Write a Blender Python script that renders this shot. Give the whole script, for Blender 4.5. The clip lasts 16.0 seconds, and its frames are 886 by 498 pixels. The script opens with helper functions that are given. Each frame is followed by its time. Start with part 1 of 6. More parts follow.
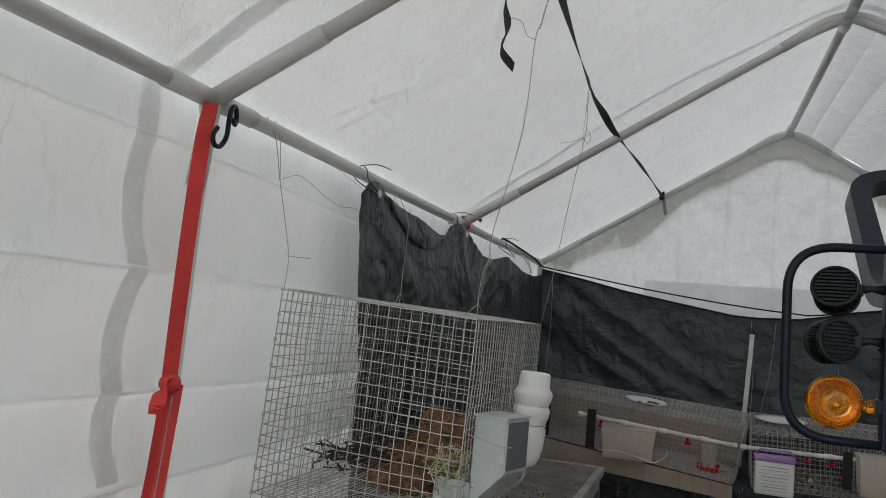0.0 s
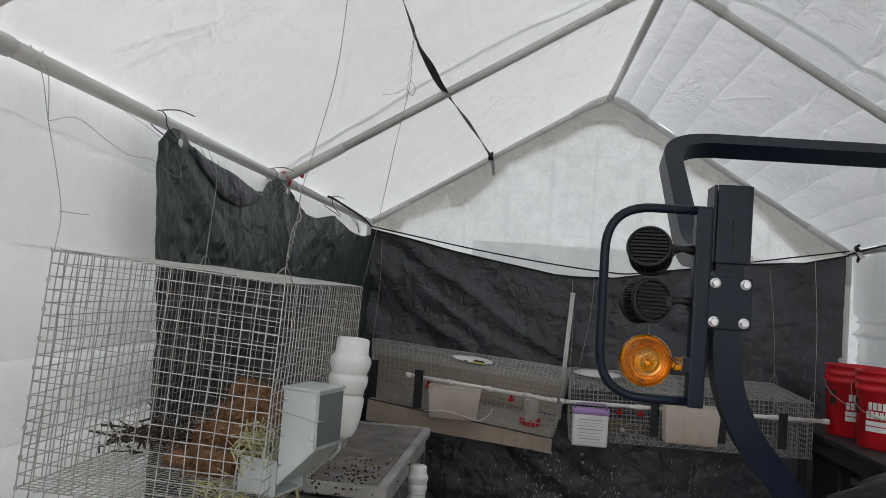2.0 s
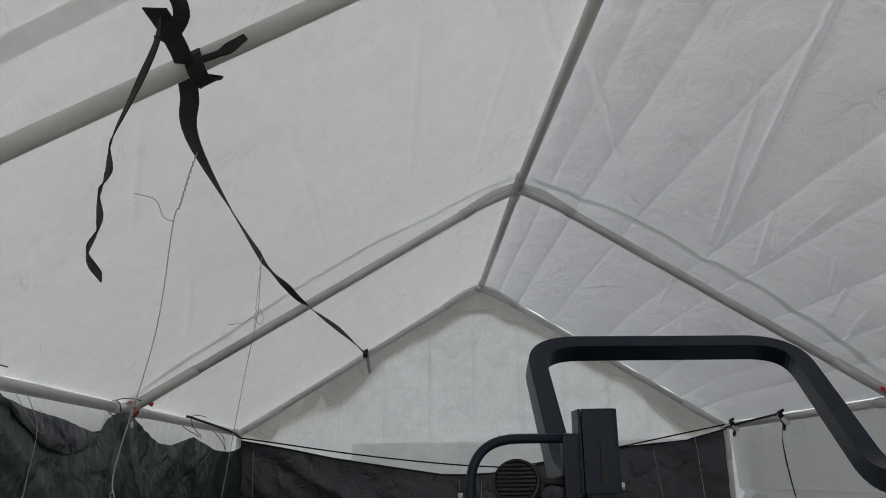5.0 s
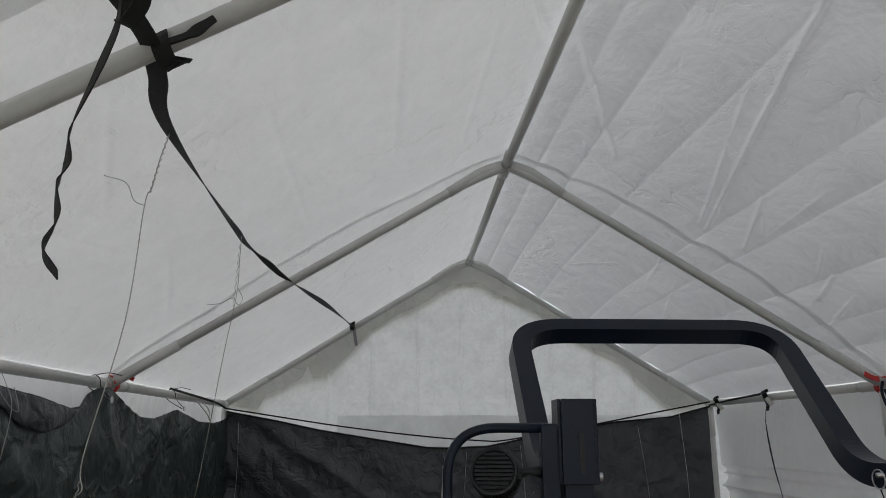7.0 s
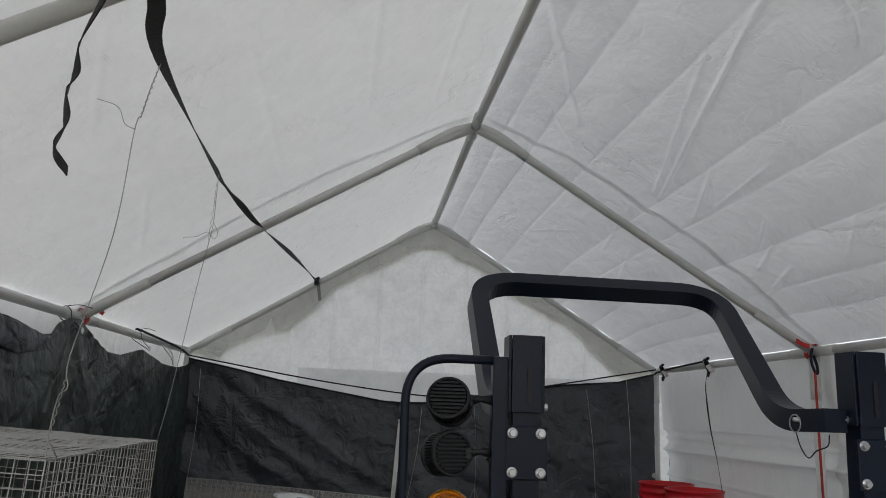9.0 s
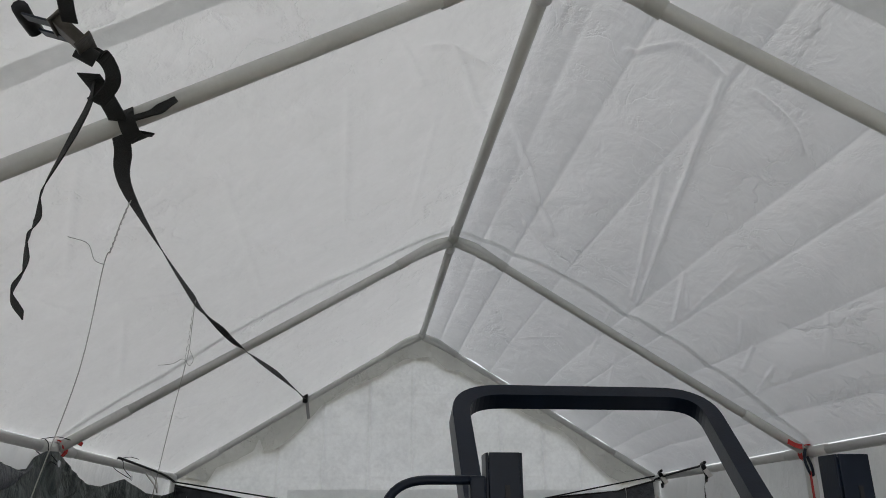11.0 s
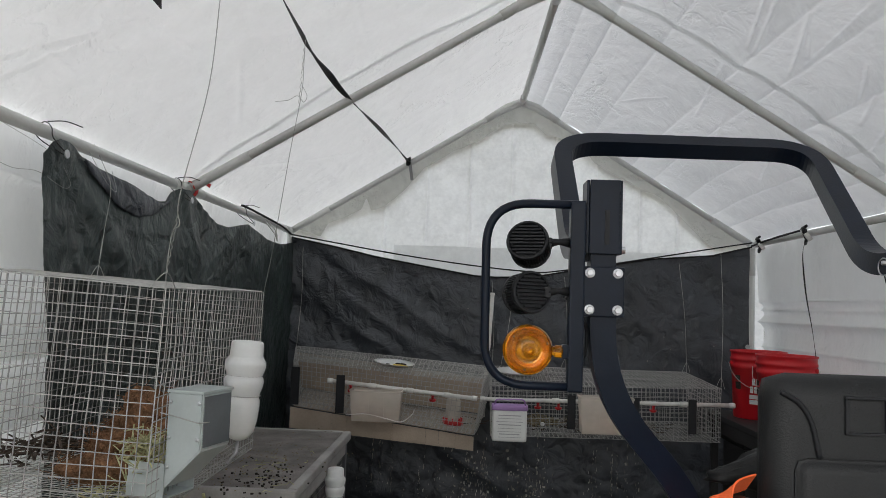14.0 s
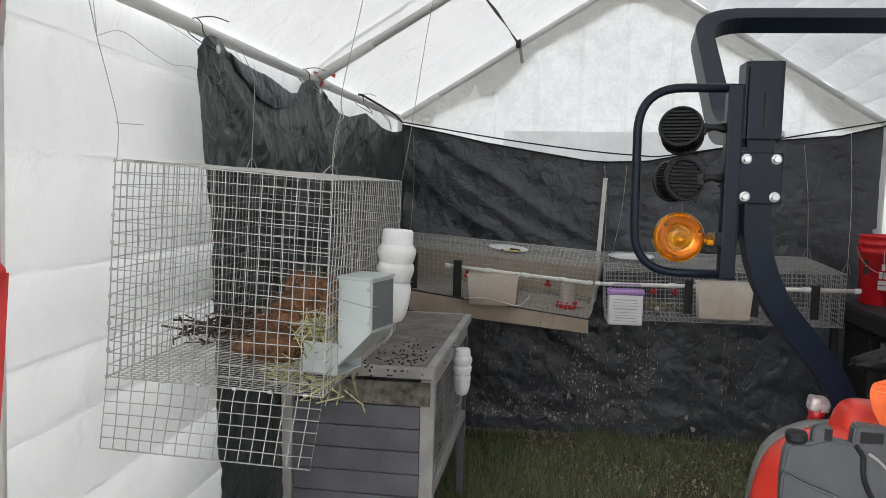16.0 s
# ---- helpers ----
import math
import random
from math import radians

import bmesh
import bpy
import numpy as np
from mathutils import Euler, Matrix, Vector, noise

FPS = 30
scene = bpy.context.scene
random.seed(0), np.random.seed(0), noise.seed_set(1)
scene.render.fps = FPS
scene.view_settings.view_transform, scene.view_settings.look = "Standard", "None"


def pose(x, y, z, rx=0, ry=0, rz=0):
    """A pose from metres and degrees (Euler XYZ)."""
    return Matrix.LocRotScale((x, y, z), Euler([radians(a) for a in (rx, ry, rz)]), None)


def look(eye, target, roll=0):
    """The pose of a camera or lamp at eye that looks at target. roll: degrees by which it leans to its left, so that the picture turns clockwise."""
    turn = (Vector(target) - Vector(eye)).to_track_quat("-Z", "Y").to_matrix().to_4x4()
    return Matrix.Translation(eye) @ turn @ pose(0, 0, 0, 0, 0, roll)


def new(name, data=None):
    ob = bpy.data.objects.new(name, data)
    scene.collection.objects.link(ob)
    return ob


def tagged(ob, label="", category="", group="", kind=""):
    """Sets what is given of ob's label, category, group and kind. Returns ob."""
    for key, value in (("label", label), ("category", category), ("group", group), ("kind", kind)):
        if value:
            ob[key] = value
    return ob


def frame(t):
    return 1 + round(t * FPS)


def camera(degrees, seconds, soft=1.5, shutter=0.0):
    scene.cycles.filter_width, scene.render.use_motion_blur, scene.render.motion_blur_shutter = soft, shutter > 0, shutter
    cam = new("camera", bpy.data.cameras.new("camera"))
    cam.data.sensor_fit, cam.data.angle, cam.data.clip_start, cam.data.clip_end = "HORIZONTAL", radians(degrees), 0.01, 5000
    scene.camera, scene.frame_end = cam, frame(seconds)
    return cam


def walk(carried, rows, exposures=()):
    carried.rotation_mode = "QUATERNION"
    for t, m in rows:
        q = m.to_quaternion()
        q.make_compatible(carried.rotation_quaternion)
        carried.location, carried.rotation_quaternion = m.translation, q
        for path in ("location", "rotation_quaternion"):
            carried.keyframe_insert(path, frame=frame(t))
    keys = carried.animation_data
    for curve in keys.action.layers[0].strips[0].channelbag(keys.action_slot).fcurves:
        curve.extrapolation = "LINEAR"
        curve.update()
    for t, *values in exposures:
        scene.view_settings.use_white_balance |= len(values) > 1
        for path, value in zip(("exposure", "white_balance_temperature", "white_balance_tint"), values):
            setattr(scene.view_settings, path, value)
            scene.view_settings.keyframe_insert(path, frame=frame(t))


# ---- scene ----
cam = camera(60.4, 16.0, soft=0.85)
PATH = [
    (0, (-0.473, -0.153, 1.639), (-1.12, 1.731, 1.822), 5.0),
    (0.5, (-0.451, -0.035, 1.64), (-0.981, 1.889, 1.774), 4.9),
    (1, (-0.477, 0.016, 1.633), (-0.873, 1.974, 1.724), 4.7),
    (1.5, (-0.466, 0.02, 1.651), (-0.747, 1.997, 1.749), 4.7),
    (2, (-0.456, 0.004, 1.652), (-0.681, 1.988, 1.765), 4.3),
    (2.5, (-0.457, -0.01, 1.654), (-0.657, 1.977, 1.769), 4.1),
    (3, (-0.455, 0.001, 1.653), (-0.63, 1.987, 1.806), 3.7),
    (3.5, (-0.441, 0.002, 1.664), (-0.554, 1.976, 1.968), 2.3),
    (4, (-0.399, 0.022, 1.744), (-0.402, 1.958, 2.248), -0.1),
    (4.2, (-0.38, 0.057, 1.78), (-0.334, 1.971, 2.357), -1.4),
    (6.5, (-0.359, 0.122, 1.862), (-0.308, 2.058, 2.359), 0.1),
    (7, (-0.34, 0.126, 1.885), (-0.272, 2.067, 2.362), -0.1),
    (7.5, (-0.342, 0.116, 1.844), (-0.244, 2.058, 2.31), -0.1),
    (8, (-0.355, 0.059, 1.788), (-0.227, 2.007, 2.22), 0.9),
    (8.2, (-0.357, 0.045, 1.782), (-0.217, 1.998, 2.192), 1.6),
    (10.3, (-0.321, -0.023, 1.767), (-0.138, 1.907, 2.259), 2.0),
    (10.5, (-0.314, -0.028, 1.78), (-0.125, 1.889, 2.319), 1.3),
    (11, (-0.282, -0.025, 1.796), (-0.122, 1.848, 2.479), -0.2),
    (11.5, (-0.263, -0.04, 1.784), (-0.154, 1.81, 2.536), -2.3),
    (12, (-0.245, -0.033, 1.692), (-0.217, 1.889, 2.243), -1.6),
    (12.5, (-0.252, -0.028, 1.628), (-0.292, 1.944, 1.961), -1.9),
    (13, (-0.248, -0.025, 1.629), (-0.38, 1.955, 1.879), -1.0),
    (13.5, (-0.294, -0.02, 1.628), (-0.432, 1.964, 1.84), 0.5),
    (14, (-0.302, -0.045, 1.634), (-0.38, 1.948, 1.775), 2.0),
    (14.5, (-0.38, -0.053, 1.631), (-0.451, 1.946, 1.63), 2.1),
    (15, (-0.441, -0.036, 1.623), (-0.623, 1.952, 1.505), 1.2),
    (15.5, (-0.451, -0.059, 1.641), (-0.708, 1.918, 1.488), 1.2),
    (16, (-0.468, -0.087, 1.641), (-0.758, 1.885, 1.473), 1.4),
]
EXPOSURES = [(0.0, 0.85), (1.0, 0.99), (1.5, 1.2), (3.0, 1.22), (4.0, 0.77), (6.5, 0.55), (8.0, 0.62), (10.5, 0.78), (11.0, 0.68), (11.5, 0.5), (12.5, 0.83), (13.0, 1.06), (13.5, 1.2), (14.5, 1.16), (15.0, 1.64), (16.0, 1.7)]
walk(cam, [(t, look(eye, target, roll)) for t, eye, target, roll in PATH], EXPOSURES)

# ---------------------------------------------------------------- world, sun, light
world = bpy.data.worlds.new("overcast_sky")
scene.world = world
world.use_nodes = True
wn, wl = world.node_tree.nodes, world.node_tree.links
wn.clear()
sky = wn.new("ShaderNodeTexSky")
sky.sky_type, sky.sun_disc = "NISHITA", False
sky.sun_elevation, sky.sun_rotation = radians(42), radians(-152)
sky.air_density, sky.dust_density = 1.0, 3.0
grey = wn.new("ShaderNodeHueSaturation")
grey.inputs["Saturation"].default_value = 0.265
wbg = wn.new("ShaderNodeBackground")
wbg.inputs["Strength"].default_value = 0.15
wout = wn.new("ShaderNodeOutputWorld")
wl.new(sky.outputs[0], grey.inputs["Color"])
wl.new(grey.outputs[0], wbg.inputs["Color"])
wl.new(wbg.outputs[0], wout.inputs["Surface"])

sun = new("sun", bpy.data.lights.new("sun", "SUN"))
sun.data.energy, sun.data.angle, sun.data.color = 0.8, radians(60), (1.0, 0.99, 0.98)
sun.matrix_world = look((-2.7, -5.1, 5.3), (0, 0, 0))


# ---------------------------------------------------------------- materials
def mat(name, color, rough=0.6, metal=0.0, vary=0.12, scale=8.0, fine=120.0, bump=0.1, dark=None, spec=0.5):
    """Principled surface with broad staining and fine grain."""
    m = bpy.data.materials.new(name)
    m.use_nodes = True
    n, l = m.node_tree.nodes, m.node_tree.links
    b = n["Principled BSDF"]
    b.inputs["Roughness"].default_value, b.inputs["Metallic"].default_value = rough, metal
    b.inputs["Specular IOR Level"].default_value = spec
    tc = n.new("ShaderNodeTexCoord")
    n1, n2 = n.new("ShaderNodeTexNoise"), n.new("ShaderNodeTexNoise")
    n1.inputs["Scale"].default_value, n2.inputs["Scale"].default_value = scale, fine
    n1.inputs["Detail"].default_value = 5
    n2.inputs["Detail"].default_value = 3
    l.new(tc.outputs["Object"], n1.inputs["Vector"])
    l.new(tc.outputs["Object"], n2.inputs["Vector"])
    ramp = n.new("ShaderNodeValToRGB")
    d = dark or [c * (1 - 2.2 * vary) for c in color]
    ramp.color_ramp.elements[0].position, ramp.color_ramp.elements[1].position = 0.3, 0.68
    ramp.color_ramp.elements[0].color = (*d, 1)
    ramp.color_ramp.elements[1].color = (*color, 1)
    l.new(n1.outputs["Fac"], ramp.inputs["Fac"])
    mix = n.new("ShaderNodeMix")
    mix.data_type, mix.blend_type = "RGBA", "MULTIPLY"
    mix.inputs["Factor"].default_value = min(1.0, vary * 2.5)
    l.new(ramp.outputs["Color"], mix.inputs["A"])
    bright = n.new("ShaderNodeMapRange")
    bright.inputs["To Min"].default_value, bright.inputs["To Max"].default_value = 0.55, 1.25
    l.new(n2.outputs["Fac"], bright.inputs["Value"])
    l.new(bright.outputs["Result"], mix.inputs["B"])
    l.new(mix.outputs["Result"], b.inputs["Base Color"])
    if bump:
        bp = n.new("ShaderNodeBump")
        bp.inputs["Strength"].default_value, bp.inputs["Distance"].default_value = bump, 0.01
        l.new(n2.outputs["Fac"], bp.inputs["Height"])
        l.new(bp.outputs["Normal"], b.inputs["Normal"])
    return m


def fabric(name, color, through_color, share, wrinkle=0.5, stretch=(1, 1, 1)):
    """Woven polyethylene sheet: matt, wrinkled, passes daylight."""
    m = bpy.data.materials.new(name)
    m.use_nodes = True
    n, l = m.node_tree.nodes, m.node_tree.links
    n.clear()
    out = n.new("ShaderNodeOutputMaterial")
    tc = n.new("ShaderNodeTexCoord")
    mp = n.new("ShaderNodeMapping")
    mp.inputs["Scale"].default_value = stretch
    l.new(tc.outputs["Object"], mp.inputs["Vector"])
    big, mid, weave = [n.new("ShaderNodeTexNoise") for _ in range(3)]
    big.inputs["Scale"].default_value, mid.inputs["Scale"].default_value, weave.inputs["Scale"].default_value = 1.6, 9.0, 260.0
    big.inputs["Detail"].default_value, mid.inputs["Detail"].default_value = 3, 6
    mid.inputs["Distortion"].default_value = 0.3
    for x in (big, mid, weave):
        l.new(mp.outputs[0], x.inputs["Vector"])
    ridges = n.new("ShaderNodeTexVoronoi")
    ridges.feature, ridges.inputs["Scale"].default_value = "DISTANCE_TO_EDGE", 2.3
    warp = n.new("ShaderNodeMix")
    warp.data_type = "VECTOR"
    warp.inputs["Factor"].default_value = 0.25
    l.new(mp.outputs[0], warp.inputs["A"])
    l.new(mid.outputs["Color"], warp.inputs["B"])
    l.new(warp.outputs["Result"], ridges.inputs["Vector"])
    rr = n.new("ShaderNodeMapRange")
    rr.inputs["From Max"].default_value, rr.inputs["To Min"].default_value, rr.inputs["To Max"].default_value = 0.05, 1.0, 0.0
    l.new(ridges.outputs["Distance"], rr.inputs["Value"])
    gate = n.new("ShaderNodeMath")
    gate.operation = "MULTIPLY"
    l.new(rr.outputs[0], gate.inputs[0])
    gr = n.new("ShaderNodeMapRange")
    gr.inputs["From Min"].default_value, gr.inputs["From Max"].default_value = 0.5, 0.62
    l.new(big.outputs["Fac"], gr.inputs["Value"])
    l.new(gr.outputs[0], gate.inputs[1])
    s1 = n.new("ShaderNodeMath")
    s1.operation = "MULTIPLY_ADD"
    s1.inputs[1].default_value = 0.35
    l.new(gate.outputs[0], s1.inputs[0])
    l.new(mid.outputs["Fac"], s1.inputs[2])
    bp = n.new("ShaderNodeBump")
    bp.inputs["Strength"].default_value, bp.inputs["Distance"].default_value = wrinkle, 0.03
    l.new(s1.outputs[0], bp.inputs["Height"])
    fine = n.new("ShaderNodeTexVoronoi")
    fine.feature, fine.inputs["Scale"].default_value = "DISTANCE_TO_EDGE", 7.0
    l.new(warp.outputs["Result"], fine.inputs["Vector"])
    fr = n.new("ShaderNodeMapRange")
    fr.inputs["From Max"].default_value, fr.inputs["To Min"].default_value, fr.inputs["To Max"].default_value = 0.035, 1.0, 0.0
    l.new(fine.outputs["Distance"], fr.inputs["Value"])
    sel = n.new("ShaderNodeTexNoise")
    sel.inputs["Scale"].default_value = 3.1
    l.new(mp.outputs[0], sel.inputs["Vector"])
    sr = n.new("ShaderNodeMapRange")
    sr.inputs["From Min"].default_value, sr.inputs["From Max"].default_value = 0.5, 0.7
    l.new(sel.outputs["Fac"], sr.inputs["Value"])
    fm = n.new("ShaderNodeMath")
    fm.operation = "MULTIPLY"
    l.new(fr.outputs[0], fm.inputs[0])
    l.new(sr.outputs[0], fm.inputs[1])
    bp3 = n.new("ShaderNodeBump")
    bp3.inputs["Strength"].default_value, bp3.inputs["Distance"].default_value = wrinkle * 0.8, 0.005
    l.new(fm.outputs[0], bp3.inputs["Height"])
    l.new(bp.outputs[0], bp3.inputs["Normal"])
    bp2 = n.new("ShaderNodeBump")
    bp2.inputs["Strength"].default_value, bp2.inputs["Distance"].default_value = 0.15, 0.002
    l.new(weave.outputs["Fac"], bp2.inputs["Height"])
    l.new(bp3.outputs[0], bp2.inputs["Normal"])
    tint = n.new("ShaderNodeMix")
    tint.data_type, tint.blend_type = "RGBA", "MULTIPLY"
    tint.inputs["Factor"].default_value = 1.0
    tr = n.new("ShaderNodeMapRange")
    tr.inputs["From Min"].default_value, tr.inputs["From Max"].default_value = 0.3, 0.7
    tr.inputs["To Min"].default_value, tr.inputs["To Max"].default_value = 0.9, 1.04
    l.new(mid.outputs["Fac"], tr.inputs["Value"])
    cloth = n.new("ShaderNodeTexNoise")
    cloth.inputs["Scale"].default_value, cloth.inputs["Detail"].default_value = 45.0, 4
    l.new(mp.outputs[0], cloth.inputs["Vector"])
    cr = n.new("ShaderNodeMapRange")
    cr.inputs["From Min"].default_value, cr.inputs["From Max"].default_value = 0.3, 0.7
    cr.inputs["To Min"].default_value, cr.inputs["To Max"].default_value = 0.94, 1.04
    l.new(cloth.outputs["Fac"], cr.inputs["Value"])
    both = n.new("ShaderNodeMath")
    both.operation = "MULTIPLY"
    l.new(tr.outputs[0], both.inputs[0])
    l.new(cr.outputs[0], both.inputs[1])
    tint.inputs["A"].default_value = (*through_color, 1)
    l.new(both.outputs[0], tint.inputs["B"])
    dif = n.new("ShaderNodeBsdfDiffuse")
    dif.inputs["Color"].default_value = (*color, 1)
    tra = n.new("ShaderNodeBsdfTranslucent")
    l.new(tint.outputs["Result"], tra.inputs["Color"])
    glo = n.new("ShaderNodeBsdfGlossy")
    glo.inputs["Roughness"].default_value = 0.45
    glo.inputs["Color"].default_value = (0.9, 0.9, 0.9, 1)
    m1, m2 = n.new("ShaderNodeMixShader"), n.new("ShaderNodeMixShader")
    m1.inputs[0].default_value, m2.inputs[0].default_value = share, 0.04
    l.new(dif.outputs[0], m1.inputs[1])
    l.new(tra.outputs[0], m1.inputs[2])
    l.new(m1.outputs[0], m2.inputs[1])
    l.new(glo.outputs[0], m2.inputs[2])
    for s in (dif, tra, glo):
        l.new(bp2.outputs[0], s.inputs["Normal"])
    l.new(m2.outputs[0], out.inputs["Surface"])
    return m


def wrinkled(m, scale, strength, distance, stretch=(1, 1, 1)):
    """Adds crumpled relief under the fine grain of a material."""
    n, l = m.node_tree.nodes, m.node_tree.links
    tc, mp = n.new("ShaderNodeTexCoord"), n.new("ShaderNodeMapping")
    mp.inputs["Scale"].default_value = stretch
    l.new(tc.outputs["Object"], mp.inputs["Vector"])
    soft, sharp = n.new("ShaderNodeTexNoise"), n.new("ShaderNodeTexNoise")
    soft.inputs["Scale"].default_value, soft.inputs["Detail"].default_value, soft.inputs["Distortion"].default_value = scale, 6, 0.8
    sharp.noise_type = "RIDGED_MULTIFRACTAL"
    sharp.inputs["Scale"].default_value, sharp.inputs["Detail"].default_value = scale * 0.7, 4
    l.new(mp.outputs[0], soft.inputs["Vector"])
    l.new(mp.outputs[0], sharp.inputs["Vector"])
    s = n.new("ShaderNodeMath")
    s.operation = "MULTIPLY_ADD"
    s.inputs[1].default_value = 0.12
    l.new(sharp.outputs["Fac"], s.inputs[0])
    l.new(soft.outputs["Fac"], s.inputs[2])
    bp = n.new("ShaderNodeBump")
    bp.inputs["Strength"].default_value, bp.inputs["Distance"].default_value = strength, distance
    l.new(s.outputs[0], bp.inputs["Height"])
    crumple, warp, edge = n.new("ShaderNodeTexVoronoi"), n.new("ShaderNodeMix"), n.new("ShaderNodeMapRange")
    crumple.feature, crumple.inputs["Scale"].default_value = "DISTANCE_TO_EDGE", scale * 0.75
    warp.data_type = "VECTOR"
    warp.inputs["Factor"].default_value = 0.16
    l.new(mp.outputs[0], warp.inputs["A"])
    l.new(soft.outputs["Color"], warp.inputs["B"])
    l.new(warp.outputs["Result"], crumple.inputs["Vector"])
    edge.inputs["From Max"].default_value = 0.22
    l.new(crumple.outputs["Distance"], edge.inputs["Value"])
    bp4 = n.new("ShaderNodeBump")
    bp4.inputs["Strength"].default_value, bp4.inputs["Distance"].default_value = strength * 0.7, 0.008
    l.new(edge.outputs[0], bp4.inputs["Height"])
    l.new(bp4.outputs[0], bp.inputs["Normal"])
    first = [x for x in n if x.type == "BUMP" and x not in (bp, bp4)][0]
    l.new(bp.outputs[0], first.inputs["Normal"])
    return m


def clear(name, color, rough, trans=0.8, ior=1.45):
    m = mat(name, color, rough, vary=0.03, bump=0.02)
    m.node_tree.nodes["Principled BSDF"].inputs["Transmission Weight"].default_value = trans
    m.node_tree.nodes["Principled BSDF"].inputs["IOR"].default_value = ior
    return m


def island_mat(name, colors, rough=0.7):
    m = mat(name, colors[0], rough, bump=0)
    n, l = m.node_tree.nodes, m.node_tree.links
    geo = n.new("ShaderNodeNewGeometry")
    ramp = n.new("ShaderNodeValToRGB")
    el = ramp.color_ramp.elements
    el[0].color, el[1].color = (*colors[0], 1), (*colors[-1], 1)
    for i, c in enumerate(colors[1:-1]):
        e = el.new((i + 1) / (len(colors) - 1))
        e.color = (*c, 1)
    l.new(geo.outputs["Random Per Island"], ramp.inputs["Fac"])
    l.new(ramp.outputs["Color"], n["Principled BSDF"].inputs["Base Color"])
    return m


M_COVER = fabric("white_cover", (0.82, 0.82, 0.81), (0.86, 0.87, 0.87), 0.265, 0.5)
M_COVER_R = fabric("white_cover_wrinkled", (0.82, 0.82, 0.82), (0.86, 0.87, 0.88), 0.265, 0.75, (1, 0.7, 1))
M_GABLE = fabric("white_gable", (0.82, 0.83, 0.82), (0.97, 0.97, 0.96), 0.98, 0.25)
M_WALL = fabric("white_sidewall", (0.83, 0.84, 0.84), (0.87, 0.885, 0.885), 0.205, 0.55, (1, 1, 0.6))
M_SEAM = fabric("cover_seam", (0.79, 0.79, 0.78), (0.88, 0.89, 0.89), 0.66, 0.2)
# the skirt's shadowed grey is put into its colour and low translucency
M_SKIRT = fabric("cover_skirt_shaded", (0.68, 0.68, 0.64), (0.78, 0.78, 0.74), 0.2, 0.9)
M_PIPE = mat("white_powder_coat", (0.69, 0.695, 0.68), 0.45, vary=0.06, scale=5, bump=0.03)
M_TARP = mat("black_tarp", (0.058, 0.066, 0.08), 0.38, vary=0.2, scale=5, fine=260, bump=0.2, spec=0.6)
M_TARP_G = mat("black_green_tarp", (0.048, 0.068, 0.066), 0.38, vary=0.25, scale=5, fine=240, bump=0.15, spec=0.5)
M_WIRE = mat("galvanised_wire", (0.46, 0.46, 0.45), 0.42, 0.5, vary=0.14, scale=30, bump=0.0)
M_TIE = mat("steel_tie_wire", (0.5, 0.5, 0.48), 0.45, 0.6, vary=0.1, bump=0.0)
wrinkled(M_TARP, 9.0, 0.8, 0.03)
wrinkled(M_TARP_G, 9.0, 0.8, 0.02)
M_STRAP = mat("black_webbing", (0.015, 0.016, 0.017), 0.8, vary=0.15, fine=400, bump=0.3)
M_RED = mat("red_webbing", (0.66, 0.045, 0.04), 0.7, vary=0.12, fine=400, bump=0.25)
M_STEEL = mat("black_coated_steel", (0.008, 0.014, 0.028), 0.34, vary=0.12, scale=12, bump=0.04, spec=0.22)
M_ZINC = mat("zinc_bolt", (0.62, 0.63, 0.66), 0.3, 0.9, vary=0.08, bump=0.02)
M_RUBBER = mat("black_plastic", (0.013, 0.014, 0.017), 0.5, vary=0.12, bump=0.08, spec=0.35)
M_AMBER = clear("amber_lens", (1.0, 0.4, 0.014), 0.06, 0.9)
M_MIRROR = mat("reflector_coat", (0.85, 0.84, 0.8), 0.2, 0.8, vary=0.04, bump=0.0)
M_OLDBRASS = mat("dull_screw", (0.22, 0.13, 0.06), 0.5, 0.5, vary=0.1, bump=0.0)
M_ORANGE = mat("orange_paint", (0.74, 0.052, 0.034), 0.28, vary=0.06, scale=6, bump=0.02)
M_LIP = mat("grey_fender_edge", (0.2, 0.2, 0.195), 0.6, vary=0.15, bump=0.1)
M_SAFETY = mat("orange_cloth", (0.95, 0.16, 0.04), 0.75, vary=0.08, bump=0.2)
M_CHIPPED = mat("chipped_knob_paint", (0.8, 0.79, 0.79), 0.35, 0.3, vary=0.2, scale=45, bump=0.05, dark=(0.42, 0.3, 0.3))
M_GREYP = mat("dark_grey_plastic", (0.075, 0.08, 0.09), 0.55, vary=0.1, fine=400, bump=0.15)
M_SEAT = mat("black_vinyl", (0.015, 0.016, 0.017), 0.5, vary=0.1, fine=260, bump=0.18, spec=0.32)
M_GREYM = mat("grey_sheet_metal", (0.5, 0.55, 0.55), 0.4, 0.15, vary=0.06, bump=0.03)
M_WHITEP = mat("white_plastic", (0.8, 0.81, 0.8), 0.4, vary=0.04, bump=0.03)
M_PVC = mat("white_pvc", (0.82, 0.81, 0.78), 0.4, vary=0.12, scale=14, bump=0.04)
M_TUB = bpy.data.materials.new("frosted_tub")
M_TUB.use_nodes = True
tn, tl = M_TUB.node_tree.nodes, M_TUB.node_tree.links
tb = tn["Principled BSDF"]
tb.inputs["Base Color"].default_value, tb.inputs["Roughness"].default_value = (0.9, 0.84, 0.77, 1), 0.35
